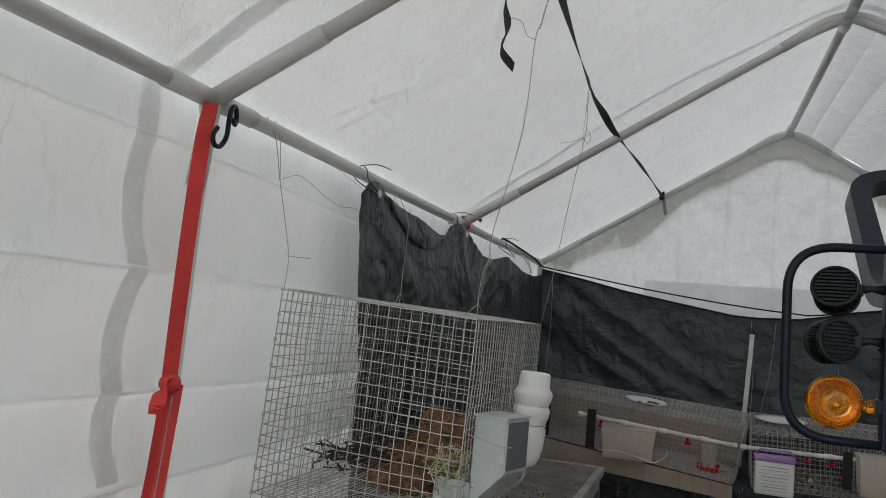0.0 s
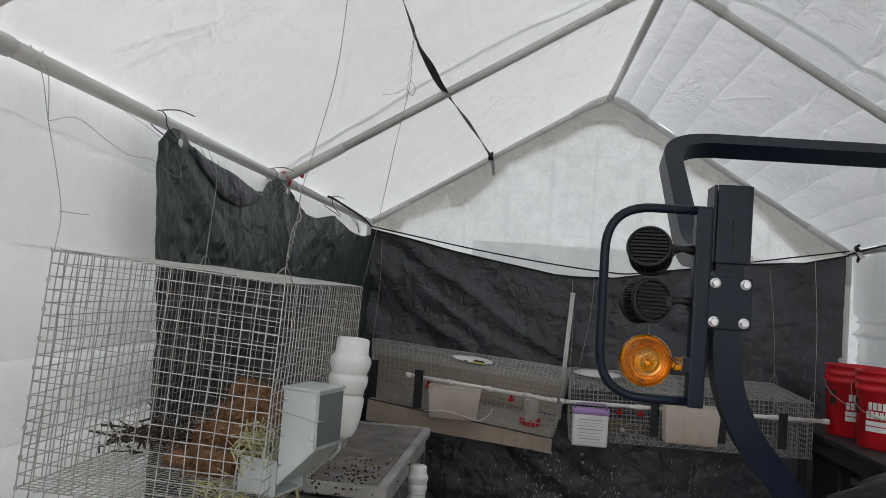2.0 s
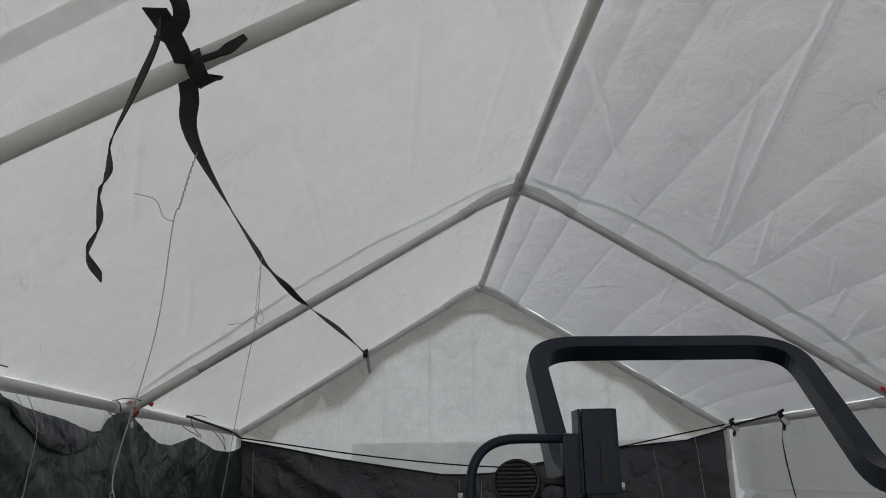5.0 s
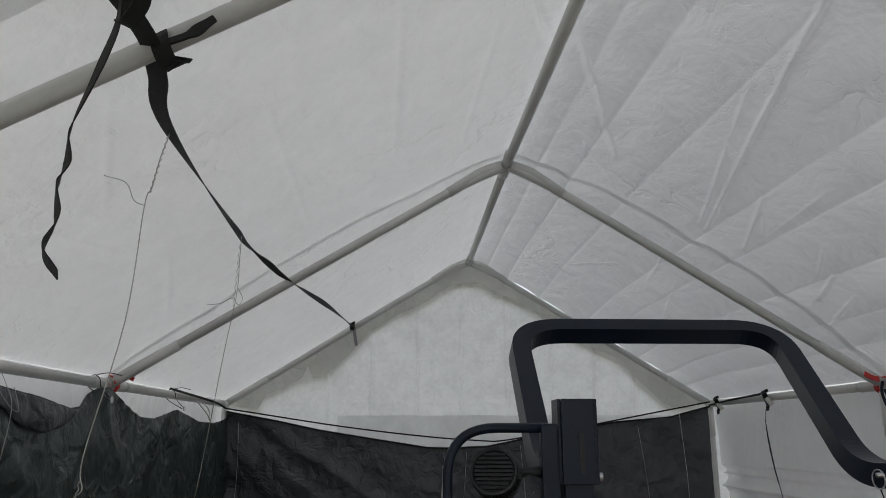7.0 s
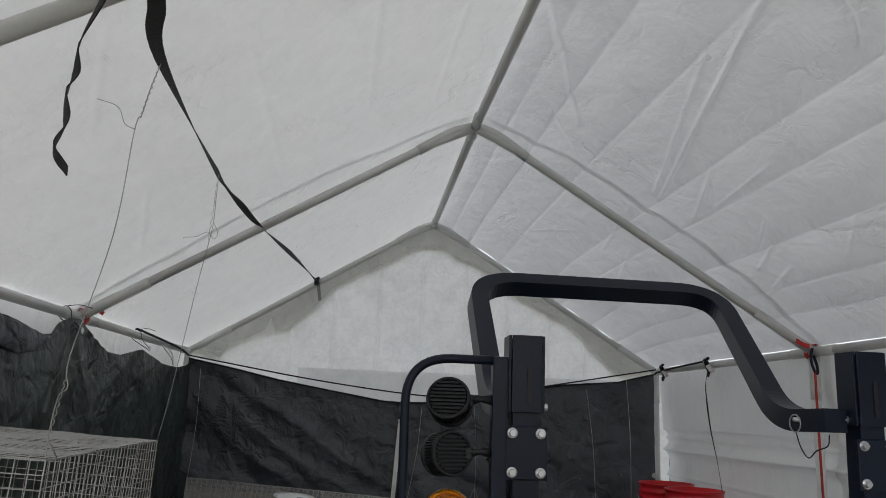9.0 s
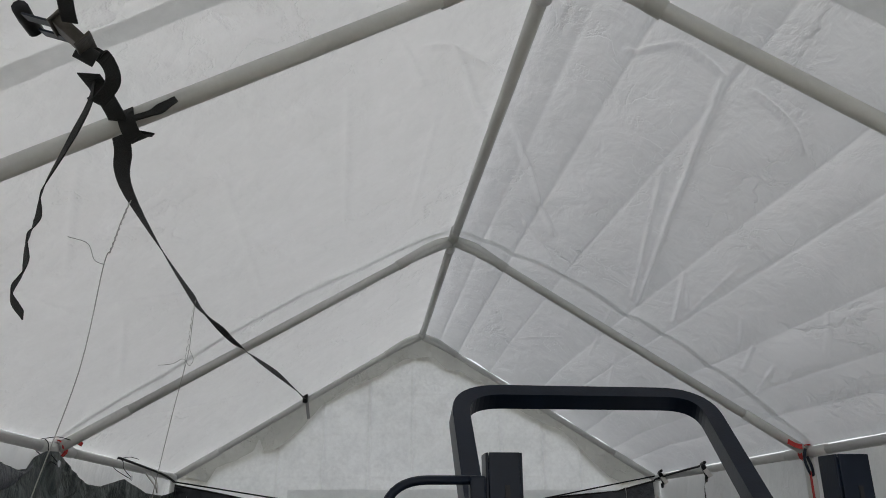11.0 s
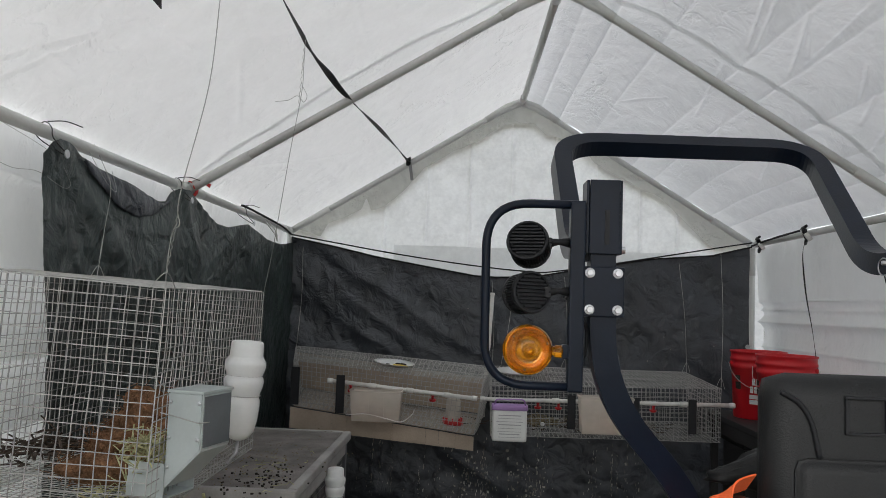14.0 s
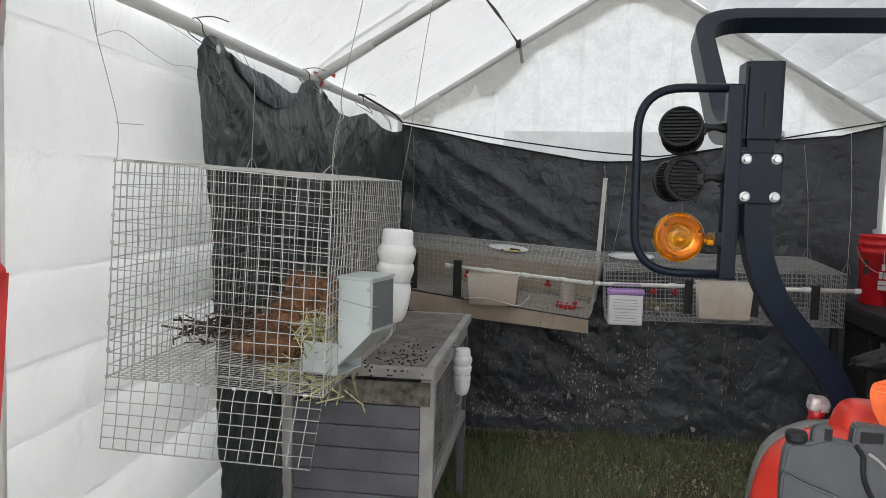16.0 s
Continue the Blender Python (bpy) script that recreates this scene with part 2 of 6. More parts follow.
t_clear, t_soft, t_mix, t_mix2 = tn.new("ShaderNodeBsdfTransparent"), tn.new("ShaderNodeBsdfTranslucent"), tn.new("ShaderNodeMixShader"), tn.new("ShaderNodeMixShader")
t_soft.inputs["Color"].default_value = (0.92, 0.87, 0.8, 1)
t_haze = tn.new("ShaderNodeTexNoise")
t_haze.inputs["Scale"].default_value = 5
t_rng = tn.new("ShaderNodeMapRange")
t_rng.inputs["To Min"].default_value, t_rng.inputs["To Max"].default_value = 0.42, 0.55
tl.new(t_haze.outputs["Fac"], t_rng.inputs["Value"])
tl.new(t_rng.outputs[0], t_mix2.inputs[0])
t_mix.inputs[0].default_value = 0.5
tl.new(tb.outputs[0], t_mix.inputs[1])
tl.new(t_soft.outputs[0], t_mix.inputs[2])
tl.new(t_mix.outputs[0], t_mix2.inputs[1])
tl.new(t_clear.outputs[0], t_mix2.inputs[2])
tl.new(t_mix2.outputs[0], tn["Material Output"].inputs["Surface"])
M_CARD = mat("brown_cardboard", (0.43, 0.35, 0.28), 0.85, vary=0.15, scale=4, bump=0.12)
M_FEED = mat("feed_grain", (0.5, 0.32, 0.19), 0.9, vary=0.2, fine=200, bump=0.5)
M_BUCKET = mat("red_plastic", (0.6, 0.012, 0.02), 0.38, vary=0.06, bump=0.03)
M_REDP = mat("red_drinker_plastic", (0.55, 0.015, 0.02), 0.35, vary=0.05, bump=0.02)
M_PRINT = mat("white_print", (0.82, 0.82, 0.82), 0.5, vary=0.04, bump=0.0)
M_LILAC = mat("lilac_plastic", (0.42, 0.25, 0.55), 0.4, vary=0.05, bump=0.02)
M_INK = mat("grey_print", (0.45, 0.45, 0.47), 0.6, vary=0.05, bump=0.0)
M_BLACKBOX = mat("black_board", (0.018, 0.018, 0.019), 0.6, vary=0.15, bump=0.1)
M_SHINGLE = mat("grey_mineral_felt", (0.27, 0.248, 0.235), 0.95, vary=0.2, scale=9, fine=420, bump=0.6)
M_TRIM = mat("weathered_grey_trim", (0.42, 0.405, 0.39), 0.7, vary=0.15, scale=7, bump=0.15)
M_PLANK = mat("grey_painted_plank", (0.145, 0.145, 0.167), 0.7, vary=0.16, scale=6, fine=90, bump=0.2)
M_OLDWOOD = mat("bare_weathered_wood", (0.27, 0.245, 0.21), 0.9, vary=0.36, scale=26, fine=90, bump=0.4)
M_COIR = mat("coir_fibre", (0.27, 0.135, 0.065), 0.95, vary=0.22, scale=20, fine=160, bump=0.8)
M_HAY = mat("hay_straw", (0.52, 0.5, 0.27), 0.85, vary=0.2, scale=30, bump=0.1)
M_TWIG = mat("dry_twig", (0.085, 0.06, 0.045), 0.9, vary=0.25, scale=30, bump=0.3)
M_STRAW = mat("brown_straw", (0.3, 0.24, 0.15), 0.9, vary=0.2, scale=30, bump=0.1)
M_DROP = island_mat("dried_splash", [(0.1, 0.1, 0.09), (0.2, 0.19, 0.17), (0.32, 0.31, 0.28), (0.5, 0.49, 0.45)], 0.9)
M_SOIL = mat("grass_ground", (0.17, 0.16, 0.1), 0.95, vary=0.3, scale=3, fine=60, bump=0.6, dark=(0.05, 0.04, 0.025))
M_YELLOW = mat("yellow_residue", (0.7, 0.55, 0.05), 0.6, vary=0.1, bump=0.0)
M_MUD = mat("dark_droppings", (0.035, 0.028, 0.022), 0.95, vary=0.25, scale=50, bump=0.4)


# ---------------------------------------------------------------- mesh helpers
def part(name, bm, material, parent=None, label="", smooth=False):
    me = bpy.data.meshes.new(name)
    bm.to_mesh(me)
    bm.free()
    if smooth:
        me.polygons.foreach_set("use_smooth", [True] * len(me.polygons))
    me.materials.append(material)
    ob = new(name, me)
    if parent:
        ob.parent = parent
    if label:
        tagged(ob, label)
    return ob


def thing(name, label, category, group="", at=(0, 0, 0), rz=0):
    ob = new(name)
    ob.matrix_world = pose(*at, 0, 0, rz)
    return tagged(ob, label, category, group)


def add_box(bm, lo, hi, bevel=0.0, m=None):
    r = bmesh.ops.create_cube(bm, size=1.0)
    lo, hi = Vector(lo), Vector(hi)
    for v in r["verts"]:
        v.co = Vector([(a + b) / 2 + c * (b - a) for a, b, c in zip(lo, hi, v.co)])
    if bevel:
        es = list({e for v in r["verts"] for e in v.link_edges})
        r2 = bmesh.ops.bevel(bm, geom=es, offset=bevel, segments=2, affect="EDGES", profile=0.6)
        vs = list({v for f in r2["faces"] for v in f.verts} | {v for v in r["verts"] if v.is_valid})
    else:
        vs = r["verts"]
    if m is not None:
        bmesh.ops.transform(bm, matrix=m, verts=vs)
    return vs


def box(lo, hi, bevel=0.0, m=None):
    bm = bmesh.new()
    add_box(bm, lo, hi, bevel, m)
    return bm


def add_tube(bm, path, r, n=8, caps=True, square=False, flat=1.0, up=None):
    """Sweeps a round (or square) section along a path; r may be a list."""
    pts = [Vector(p) for p in path]
    rings = []
    prev = None
    for i, p in enumerate(pts):
        a, b = pts[max(i - 1, 0)], pts[min(i + 1, len(pts) - 1)]
        d = (b - a).normalized()
        if prev is None:
            ref = Vector(up) if up else (Vector((0, 0, 1)) if abs(d.z) < 0.9 else Vector((1, 0, 0)))
            u = d.cross(ref).normalized()
        else:
            u = (prev - d * prev.dot(d)).normalized()
        prev = u
        w = d.cross(u)
        rad = r[i] if isinstance(r, (list, tuple)) else r
        k = 4 if square else n
        ring = []
        for j in range(k):
            t = 2 * math.pi * (j + (0.5 if square else 0)) / k
            f = math.sqrt(2) if square else 1
            ring.append(bm.verts.new(p + (u * math.cos(t) + w * math.sin(t) * flat) * rad * f))
        rings.append(ring)
    k = len(rings[0])
    for a, b in zip(rings, rings[1:]):
        for j in range(k):
            bm.faces.new((a[j], a[(j + 1) % k], b[(j + 1) % k], b[j]))
    if caps:
        bm.faces.new(rings[0][::-1])
        bm.faces.new(rings[-1])


def tube(path, r, n=8, **kw):
    bm = bmesh.new()
    add_tube(bm, path, r, n, **kw)
    return bm


def spline(pts, steps=8):
    """Catmull-Rom through the points."""
    p = [Vector(a) for a in pts]
    p = [2 * p[0] - p[1]] + p + [2 * p[-1] - p[-2]]
    out = []
    for i in range(1, len(p) - 2):
        for s in range(steps):
            t = s / steps
            a, b, c, d = p[i - 1:i + 3]
            out.append(0.5 * (2 * b + (c - a) * t + (2 * a - 5 * b + 4 * c - d) * t * t + (3 * b - a - 3 * c + d) * t ** 3))
    out.append(p[-2])
    return out


def rounded(pts, radius, steps=6):
    """A polyline with its corners rounded."""
    p = [Vector(a) for a in pts]
    out = [p[0]]
    for a, b, c in zip(p, p[1:], p[2:]):
        r = min(radius, (a - b).length * 0.49, (c - b).length * 0.49)
        s, e = b + (a - b).normalized() * r, b + (c - b).normalized() * r
        for i in range(steps + 1):
            t = i / steps
            out.append(s * (1 - t) ** 2 + b * 2 * t * (1 - t) + e * t * t)
    out.append(p[-1])
    return out


def add_lathe(bm, prof, n=24, m=None):
    """Turns a profile of (radius, height) round z."""
    rings = []
    for r, z in prof:
        rings.append([bm.verts.new((r * math.cos(2 * math.pi * j / n), r * math.sin(2 * math.pi * j / n), z)) for j in range(n)])
    for a, b in zip(rings, rings[1:]):
        for j in range(n):
            bm.faces.new((a[j], a[(j + 1) % n], b[(j + 1) % n], b[j]))
    bm.faces.new(rings[0][::-1])
    bm.faces.new(rings[-1])
    if m is not None:
        bmesh.ops.transform(bm, matrix=m, verts=[v for r in rings for v in r])


def lathe(prof, n=24, m=None):
    bm = bmesh.new()
    add_lathe(bm, prof, n, m)
    return bm


def sheet(fn, nu, nv, thick=0.0):
    """A grid of fn(u, v), u and v from 0 to 1; thick adds a second skin."""
    bm = bmesh.new()
    g = [[bm.verts.new(fn(i / nu, j / nv)) for j in range(nv + 1)] for i in range(nu + 1)]
    for i in range(nu):
        for j in range(nv):
            bm.faces.new((g[i][j], g[i + 1][j], g[i + 1][j + 1], g[i][j + 1]))
    if thick:
        bmesh.ops.recalc_face_normals(bm, faces=bm.faces)
        bmesh.ops.solidify(bm, geom=bm.faces[:], thickness=thick)
    return bm


def ns(x, y, z=0.0):
    return noise.noise((x, y, z))


def lerp_list(pts, x):
    for (a, b), (c, d) in zip(pts, pts[1:]):
        if x <= c:
            return b + (d - b) * (x - a) / (c - a)
    return pts[-1][1]


def smooth01(x):
    x = max(0.0, min(1.0, x))
    return x * x * (3 - 2 * x)


def ribbon(path, width, thick=0.002, side=(1, 0, 0), twist=()):
    """A flat webbing along the path; twist: degrees at each point."""
    bm = bmesh.new()
    pts = [Vector(p) for p in path]
    rings = []
    for i, p in enumerate(pts):
        d = (pts[min(i + 1, len(pts) - 1)] - pts[max(i - 1, 0)]).normalized()
        u = Vector(side)
        u = (u - d * u.dot(d)).normalized()
        n = d.cross(u)
        a = radians(lerp_list(twist, i / (len(pts) - 1))) if twist else 0
        u, n = u * math.cos(a) + n * math.sin(a), n * math.cos(a) - u * math.sin(a)
        w = width[i] if isinstance(width, list) else width
        rings.append([bm.verts.new(p + u * x * w / 2 + n * y * thick / 2) for x, y in ((-1, -1), (1, -1), (1, 1), (-1, 1))])
    for a, b in zip(rings, rings[1:]):
        for j in range(4):
            bm.faces.new((a[j], a[(j + 1) % 4], b[(j + 1) % 4], b[j]))
    bm.faces.new(rings[0][::-1])
    bm.faces.new(rings[-1])
    return bm


# ---------------------------------------------------------------- the tent
W, EAVE, PEAK = 1.525, 2.08, 3.016
RIBS = (-0.63, 1.245, 3.14, 5.0)
R = 0.019
RIDGE_Z = [(-0.7, 2.95), (1.28, 2.962), (3.14, 3.012), (5.1, 3.016)]
RIDGE_X = [(-0.7, 0.1), (1.245, 0.075), (3.14, 0.033), (5.1, 0.0)]


def ground():
    bm = bmesh.new()
    n = 64
    rings = []
    for r in (0.4, 1, 2, 3, 4, 6, 9, 14, 25, 60, 200, 900):
        rings.append([bm.verts.new((r * math.cos(2 * math.pi * j / n), 2.2 + r * math.sin(2 * math.pi * j / n), 0.012 * ns(r * 3, j * 0.7) if r < 10 else 0)) for j in range(n)])
    bm.faces.new(rings[0])
    for a, b in zip(rings, rings[1:]):
        for j in range(n):
            bm.faces.new((a[j], b[j], b[(j + 1) % n], a[(j + 1) % n]))
    tagged(part("ground", bm, M_SOIL, smooth=True), "worn patchy grass on bare earth", "ground", kind="structure")


ground()


# creases of the cover: start, end (share of the slope from eave to ridge, y), height in metres, half width
def crease_height(s, y, lines):
    h = 0.0
    for s0, y0, s1, y1, hh, w in lines:
        hh, w = hh * 0.7, w * 0.48
        ax, ay, bx, by = s0 * 1.79, y0, s1 * 1.79, y1
        px, py = s * 1.79 - ax, y - ay
        dx, dy = bx - ax, by - ay
        q = dx * dx + dy * dy
        t = max(0.0, min(1.0, (px * dx + py * dy) / q))
        d = math.hypot(px - t * dx, py - t * dy)
        if d < w:
            h += hh * (1 - d / w) * (0.25 + 0.75 * math.sin(math.pi * min(1, max(0, t))) ** 0.5)
    return h


FOLD_R = [(0.72, 1.5, 0.69, 1.76, 0.03, 0.03), (0.69, 1.76, 0.62, 2.3, 0.03, 0.026), (0.62, 2.3, 0.53, 2.97, 0.03, 0.026), (0.704, 1.96, 0.645, 2.35, 0.018, 0.025), (0.645, 2.35, 0.55, 2.96, 0.022, 0.025),
          (0.68, 1.5, 0.6, 1.55, 0.02, 0.025), (0.6, 1.55, 0.555, 1.62, 0.022, 0.025), (0.97, 2.1, 0.79, 2.8, 0.026, 0.035), (0.89, 2.7, 0.75, 3.06, 0.022, 0.026),
          (0.525, 2.5, 0.438, 2.97, 0.024, 0.025), (0.5, 2.6, 0.44, 2.8, 0.016, 0.025), (0.36, 2.62, 0.3, 2.82, 0.02, 0.025), (0.3, 2.7, 0.24, 3.0, 0.018, 0.025), (0.22, 2.8, 0.17, 3.1, 0.018, 0.025),
          (0.72, 1.5, 0.8, 1.45, 0.02, 0.03), (0.8, 1.45, 0.86, 1.55, 0.016, 0.03), (0.46, 2.3, 0.43, 2.9, 0.012, 0.02), (0.5, 3.9, 0.56, 3.2, 0.014, 0.025), (0.7, 4.3, 0.6, 3.9, 0.01, 0.03),
          (0.35, 4.4, 0.45, 3.7, 0.012, 0.03), (0.2, 4.2, 0.3, 3.6, 0.014, 0.03), (0.3, 2.2, 0.2, 2.5, 0.014, 0.03), (0.15, 3.5, 0.25, 3.3, 0.014, 0.03)]
FOLD_L = [(0.91, 1.6, 1.0, 2.15, 0.024, 0.03), (0.856, 1.55, 0.9, 1.59, 0.016, 0.025), (0.9, 1.59, 0.99, 1.8, 0.02, 0.025), (0.815, 1.46, 0.867, 1.75, 0.016, 0.025), (0.745, 1.6, 0.73, 2.55, 0.007, 0.03), (0.55, 1.7, 0.53, 2.9, 0.005, 0.03), (0.9, 1.9, 0.88, 2.8, 0.007, 0.03),
          (0.05, 1.68, 0.23, 1.88, 0.014, 0.03), (0.02, 1.75, 0.21, 1.87, 0.013, 0.025), (0.23, 1.88, 0.26, 2.2, 0.01, 0.03), (0.11, 1.72, 0.1, 1.95, 0.01, 0.03), (0.25, 2.1, 0.45, 2.6, 0.009, 0.035), (0.12, 3.2, 0.3, 3.6, 0.009, 0.03), (0.1, 3.4, 0.35, 4.3, 0.009, 0.03),
          (0.75, 1.24, 0.8, 1.4, 0.014, 0.025), (0.3, 2.4, 0.2, 2.9, 0.01, 0.03), (0.4, 1.5, 0.3, 1.9, 0.009, 0.03)]
PLEATS_R = (0.0, 0.105, 0.18, 0.297, 0.43, 0.527, 0.712, 0.85, 0.93, 1.0)
PLEATS_L = (0.0, 0.26, 0.52, 0.78, 1.0)


def pleat(s, cuts, amp):
    """Shallow bulges that meet in sharp fold lines."""
    for i, (a, b) in enumerate(zip(cuts, cuts[1:])):
        if s <= b:
            f = (s - a) / (b - a)
            return amp * (4 * f * (1 - f) + (0.9 if i % 2 else -0.9) * (f - 0.5)) * min(1.0, (b - a) / 0.14)
    return 0.0


def billow(s, y, side):
    """Height of the cover above the frame's plane."""
    amp = (0.09 if side > 0 else 0.055) * smooth01((5.02 - y) / 0.7)
    b = 0.026 + amp * math.sin(math.pi * s) ** 0.8
    b += pleat(s + 0.006 * ns(y * 0.9, s * 3), PLEATS_R if side > 0 else PLEATS_L, 0.014 if side > 0 else 0.005)
    if side > 0:
        q = s + 0.006 * ns(y * 0.9, s * 3)
        for c in PLEATS_R[1:-1]:
            d = abs(q - c)
            if d < 0.007:
                b -= 0.006 * (1 - d / 0.007) * smooth01(0.75 + ns(y * 1.3, c * 20))
    b += 0.012 * ns(s * 2.5, y * 1.1, side * 5) * math.sin(math.pi * s) + 0.004 * ns(s * 9, y * 5, side * 3)
    return b


def roof_point(s, y, side, lift=0.0, lines=()):
    nx, nz = (PEAK - EAVE), W
    k = math.hypot(nx, nz)
    h = billow(s, y, side) + lift + (crease_height(s, y, lines) if lines else 0)
    return (side * (W * (1 - s) + nx / k * h * min(1.0, (1 - s) / 0.025)) + s * lerp_list(RIDGE_X, y), y, EAVE + (lerp_list(RIDGE_Z, y) - EAVE) * s + nz / k * h)


def roof(side, name, material, lines, nu, nv):
    verts, faces = [], []
    boxes = [(min(a, c) - w / 1.79, max(a, c) + w / 1.79, min(b, d) - w, max(b, d) + w, (a, b, c, d, hh, w)) for a, b, c, d, hh, w in lines]
    for j in range(nv + 1):
        v = j / nv
        y = -0.66 + 1.9 * v / 0.15 if v < 0.15 else 1.24 + 3.82 * (v - 0.15) / 0.85
        row = [bx for bx in boxes if bx[2] <= y <= bx[3]]
        for i in range(nu + 1):
            s = i / nu
            verts.append(roof_point(s, y, side, 0, [bx[4] for bx in row if bx[0] <= s <= bx[1]]))
    for j in range(nv):
        for i in range(nu):
            k = j * (nu + 1) + i
            faces.append((k, k + 1, k + nu + 2, k + nu + 1))
    me = bpy.data.meshes.new(name)
    me.from_pydata(verts, [], faces)
    me.polygons.foreach_set("use_smooth", [True] * len(faces))
    me.materials.append(material)
    tagged(new(name, me), "white woven polyethylene canopy cover with creases", "canopy cover", kind="structure")


roof(-1, "roof_cover_west", M_COVER, FOLD_L, 220, 460)
roof(1, "roof_cover_east", M_COVER_R, FOLD_R, 300, 560)
for side in (-1, 1):
    for y in (RIBS[1] - 0.11, RIBS[2] - 0.015):
        bm = sheet(lambda u, v: roof_point(u, y + (0.054 if y < 2 else 0.048) * (v - 0.5), side, -0.006), 60, 2)
        tagged(part("trim_seam", bm, M_SEAM, smooth=True), "grey doubled seam band of the cover", "seam", kind="structure")


def wall_x(y, z):
    """How far the side sheet stands outside the legs."""
    h = 0.035 + 0.05 * math.sin(math.pi * min(1, max(0, z / 2.08))) * (0.6 + 0.4 * math.sin(math.pi * ((y + 0.63) % 1.88) / 1.88))
    h += 0.014 * ns(y * 1.6, z * 1.3) + 0.006 * ns(y * 6, z * 3) + 0.01 * ns(y * 8, z * 0.8) * smooth01((1.9 - z) / 1.2)
    zz = z + 0.012 * ns(y * 1.1, z * 2.0) + 0.02 * (y - 1.2) * smooth01((z - 1.5) / 0.4)
    cuts = (0.0, 0.3, 0.62, 0.86, 1.06, 1.24, 1.425, 1.685, 1.965, 2.2)
    for i, (a, b) in enumerate(zip(cuts, cuts[1:])):
        if a <= zz < b:
            f = (zz - a) / (b - a)
            h += 0.026 * (4 * f * (1 - f)) + (0.038 if i % 2 else -0.026) * (f - 0.5)
            h -= 0.009 * max(0.0, 1 - min(zz - a, b - zz) / 0.012)
    h += 0.006 * abs(ns(y * 13 + 2 * z, z * 1.7, 9)) + 0.004 * ns(y * 22, z * 6, 4)
    h += 0.05 * smooth01((0.45 - z) / 0.4) * ns(y * 3 + z * 4, z * 5 - y, 3.1)
    return h


for side, name in ((-1, "wall_west"), (1, "wall_east")):
    bm = sheet(lambda u, v: (side * (W + wall_x(-0.66 + 5.7 * u + (40 if side > 0 else 0), 0.0 + 2.1 * v)), -0.66 + 5.7 * u, 2.1 * v), 210, 300)
    tagged(part(name, bm, M_WALL, smooth=True), "white polyethylene tent sidewall with fold lines", "tent wall", kind="structure")
    for y in (1.12, 3.1):
        bm = sheet(lambda u, v: (side * (W + wall_x(y + (40 if side > 0 else 0), 2.1 * v) - 0.007), y + 0.02 * (1 - v) + 0.06 * (u - 0.5), 2.1 * v), 2, 60)
        tagged(part("trim_wall_seam", bm, M_SEAM, smooth=True), "grey doubled seam band of the sidewall", "seam", kind="structure")


# back gable: sheet with an uneven upper edge, and the skirt of the roof cover behind it
GABLE_TOP = [(-1.62, 2.13), (-1.4, 2.075), (-1.33, 2.05), (-1.28, 2.143), (-1.15, 2.195), (-1.06, 2.245), (-1.03, 2.32), (-0.995, 2.24), (-0.92, 2.26), (-0.82, 2.338), (-0.747, 2.416), (-0.64, 2.544), (-0.556, 2.589), (-0.454, 2.655), (-0.268, 2.738), (-0.185, 2.808), (-0.1, 2.849),
             (-0.017, 2.861), (0.087, 2.854), (0.162, 2.789), (0.265, 2.772), (0.35, 2.717), (0.405, 2.7), (0.5, 2.6), (0.8, 2.436), (0.945, 2.376), (1.036, 2.282), (1.238, 2.083), (1.3, 2.06), (1.4, 2.075), (1.62, 2.13)]


def gable_sheet(u, v):
    x = -1.62 + 3.24 * u
    top = lerp_list(GABLE_TOP, x) + 0.01 * ns(x * 14, 2)
    z = 0.0 + top * v
    y = 5.035 + 0.012 * ns(x * 2.2, z * 2) + 0.006 * ns(x * 8, z * 3)
    for xf in (-0.9, -0.62, -0.33, -0.05, 0.24, 0.52, 0.8, 1.05):
        y += 0.016 * max(0, 1 - abs(x - xf - 0.01 * ns(z * 3, xf)) / 0.014) + 0.003 * math.sin((x - xf) * 11)
    for zf in (2.62, 2.36, 2.09, 1.8):
        y += 0.003 * max(0, 1 - abs(z - zf - 0.015 * ns(x * 2, zf)) / 0.013)
    return (x, y, z)


tagged(part("wall_back_gable", sheet(gable_sheet, 420, 260), M_GABLE, smooth=True), "white creased polyethylene gable end sheet", "tent wall", kind="structure")


def gable_skirt(u, v):
    x = -1.545 + 3.09 * u
    roofz = EAVE + (PEAK - EAVE) * (1 - abs(x) / 1.545) + 0.03
    low = min(roofz - 0.03, lerp_list(GABLE_TOP, max(-1.5, min(1.5, x))) - 0.02)
    z = low + (roofz - low) * v
    return (x, 5.062 + 0.014 * ns(x * 14, z * 6) + 0.012 * ns(x * 4, z * 2) + 0.01 * abs(ns(x * 9 + z * 14, z * 5 - x * 8, 3)), z)


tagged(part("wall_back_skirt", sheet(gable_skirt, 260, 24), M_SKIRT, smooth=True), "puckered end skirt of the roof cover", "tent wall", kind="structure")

# lower lap of the gable sheet, folded double
def gable_lap(u, v):
    x = -0.83 + 2.15 * u
    z = 1.72 + (0.29 + 0.006 * ns(x * 6, 1)) * v
    return (x, 5.012 + 0.006 * ns(x * 6, z * 6), z)


tagged(part("wall_back_lap", sheet(gable_lap, 60, 8), M_SEAM, smooth=True), "doubled lower lap of the gable sheet", "tent wall", kind="structure")


# frame of white tubes
def joint(bm, p, d, r=0.022, length=0.09):
    p, d = Vector(p), Vector(d).normalized()
    add_tube(bm, [p, p + d * length], r, 16)


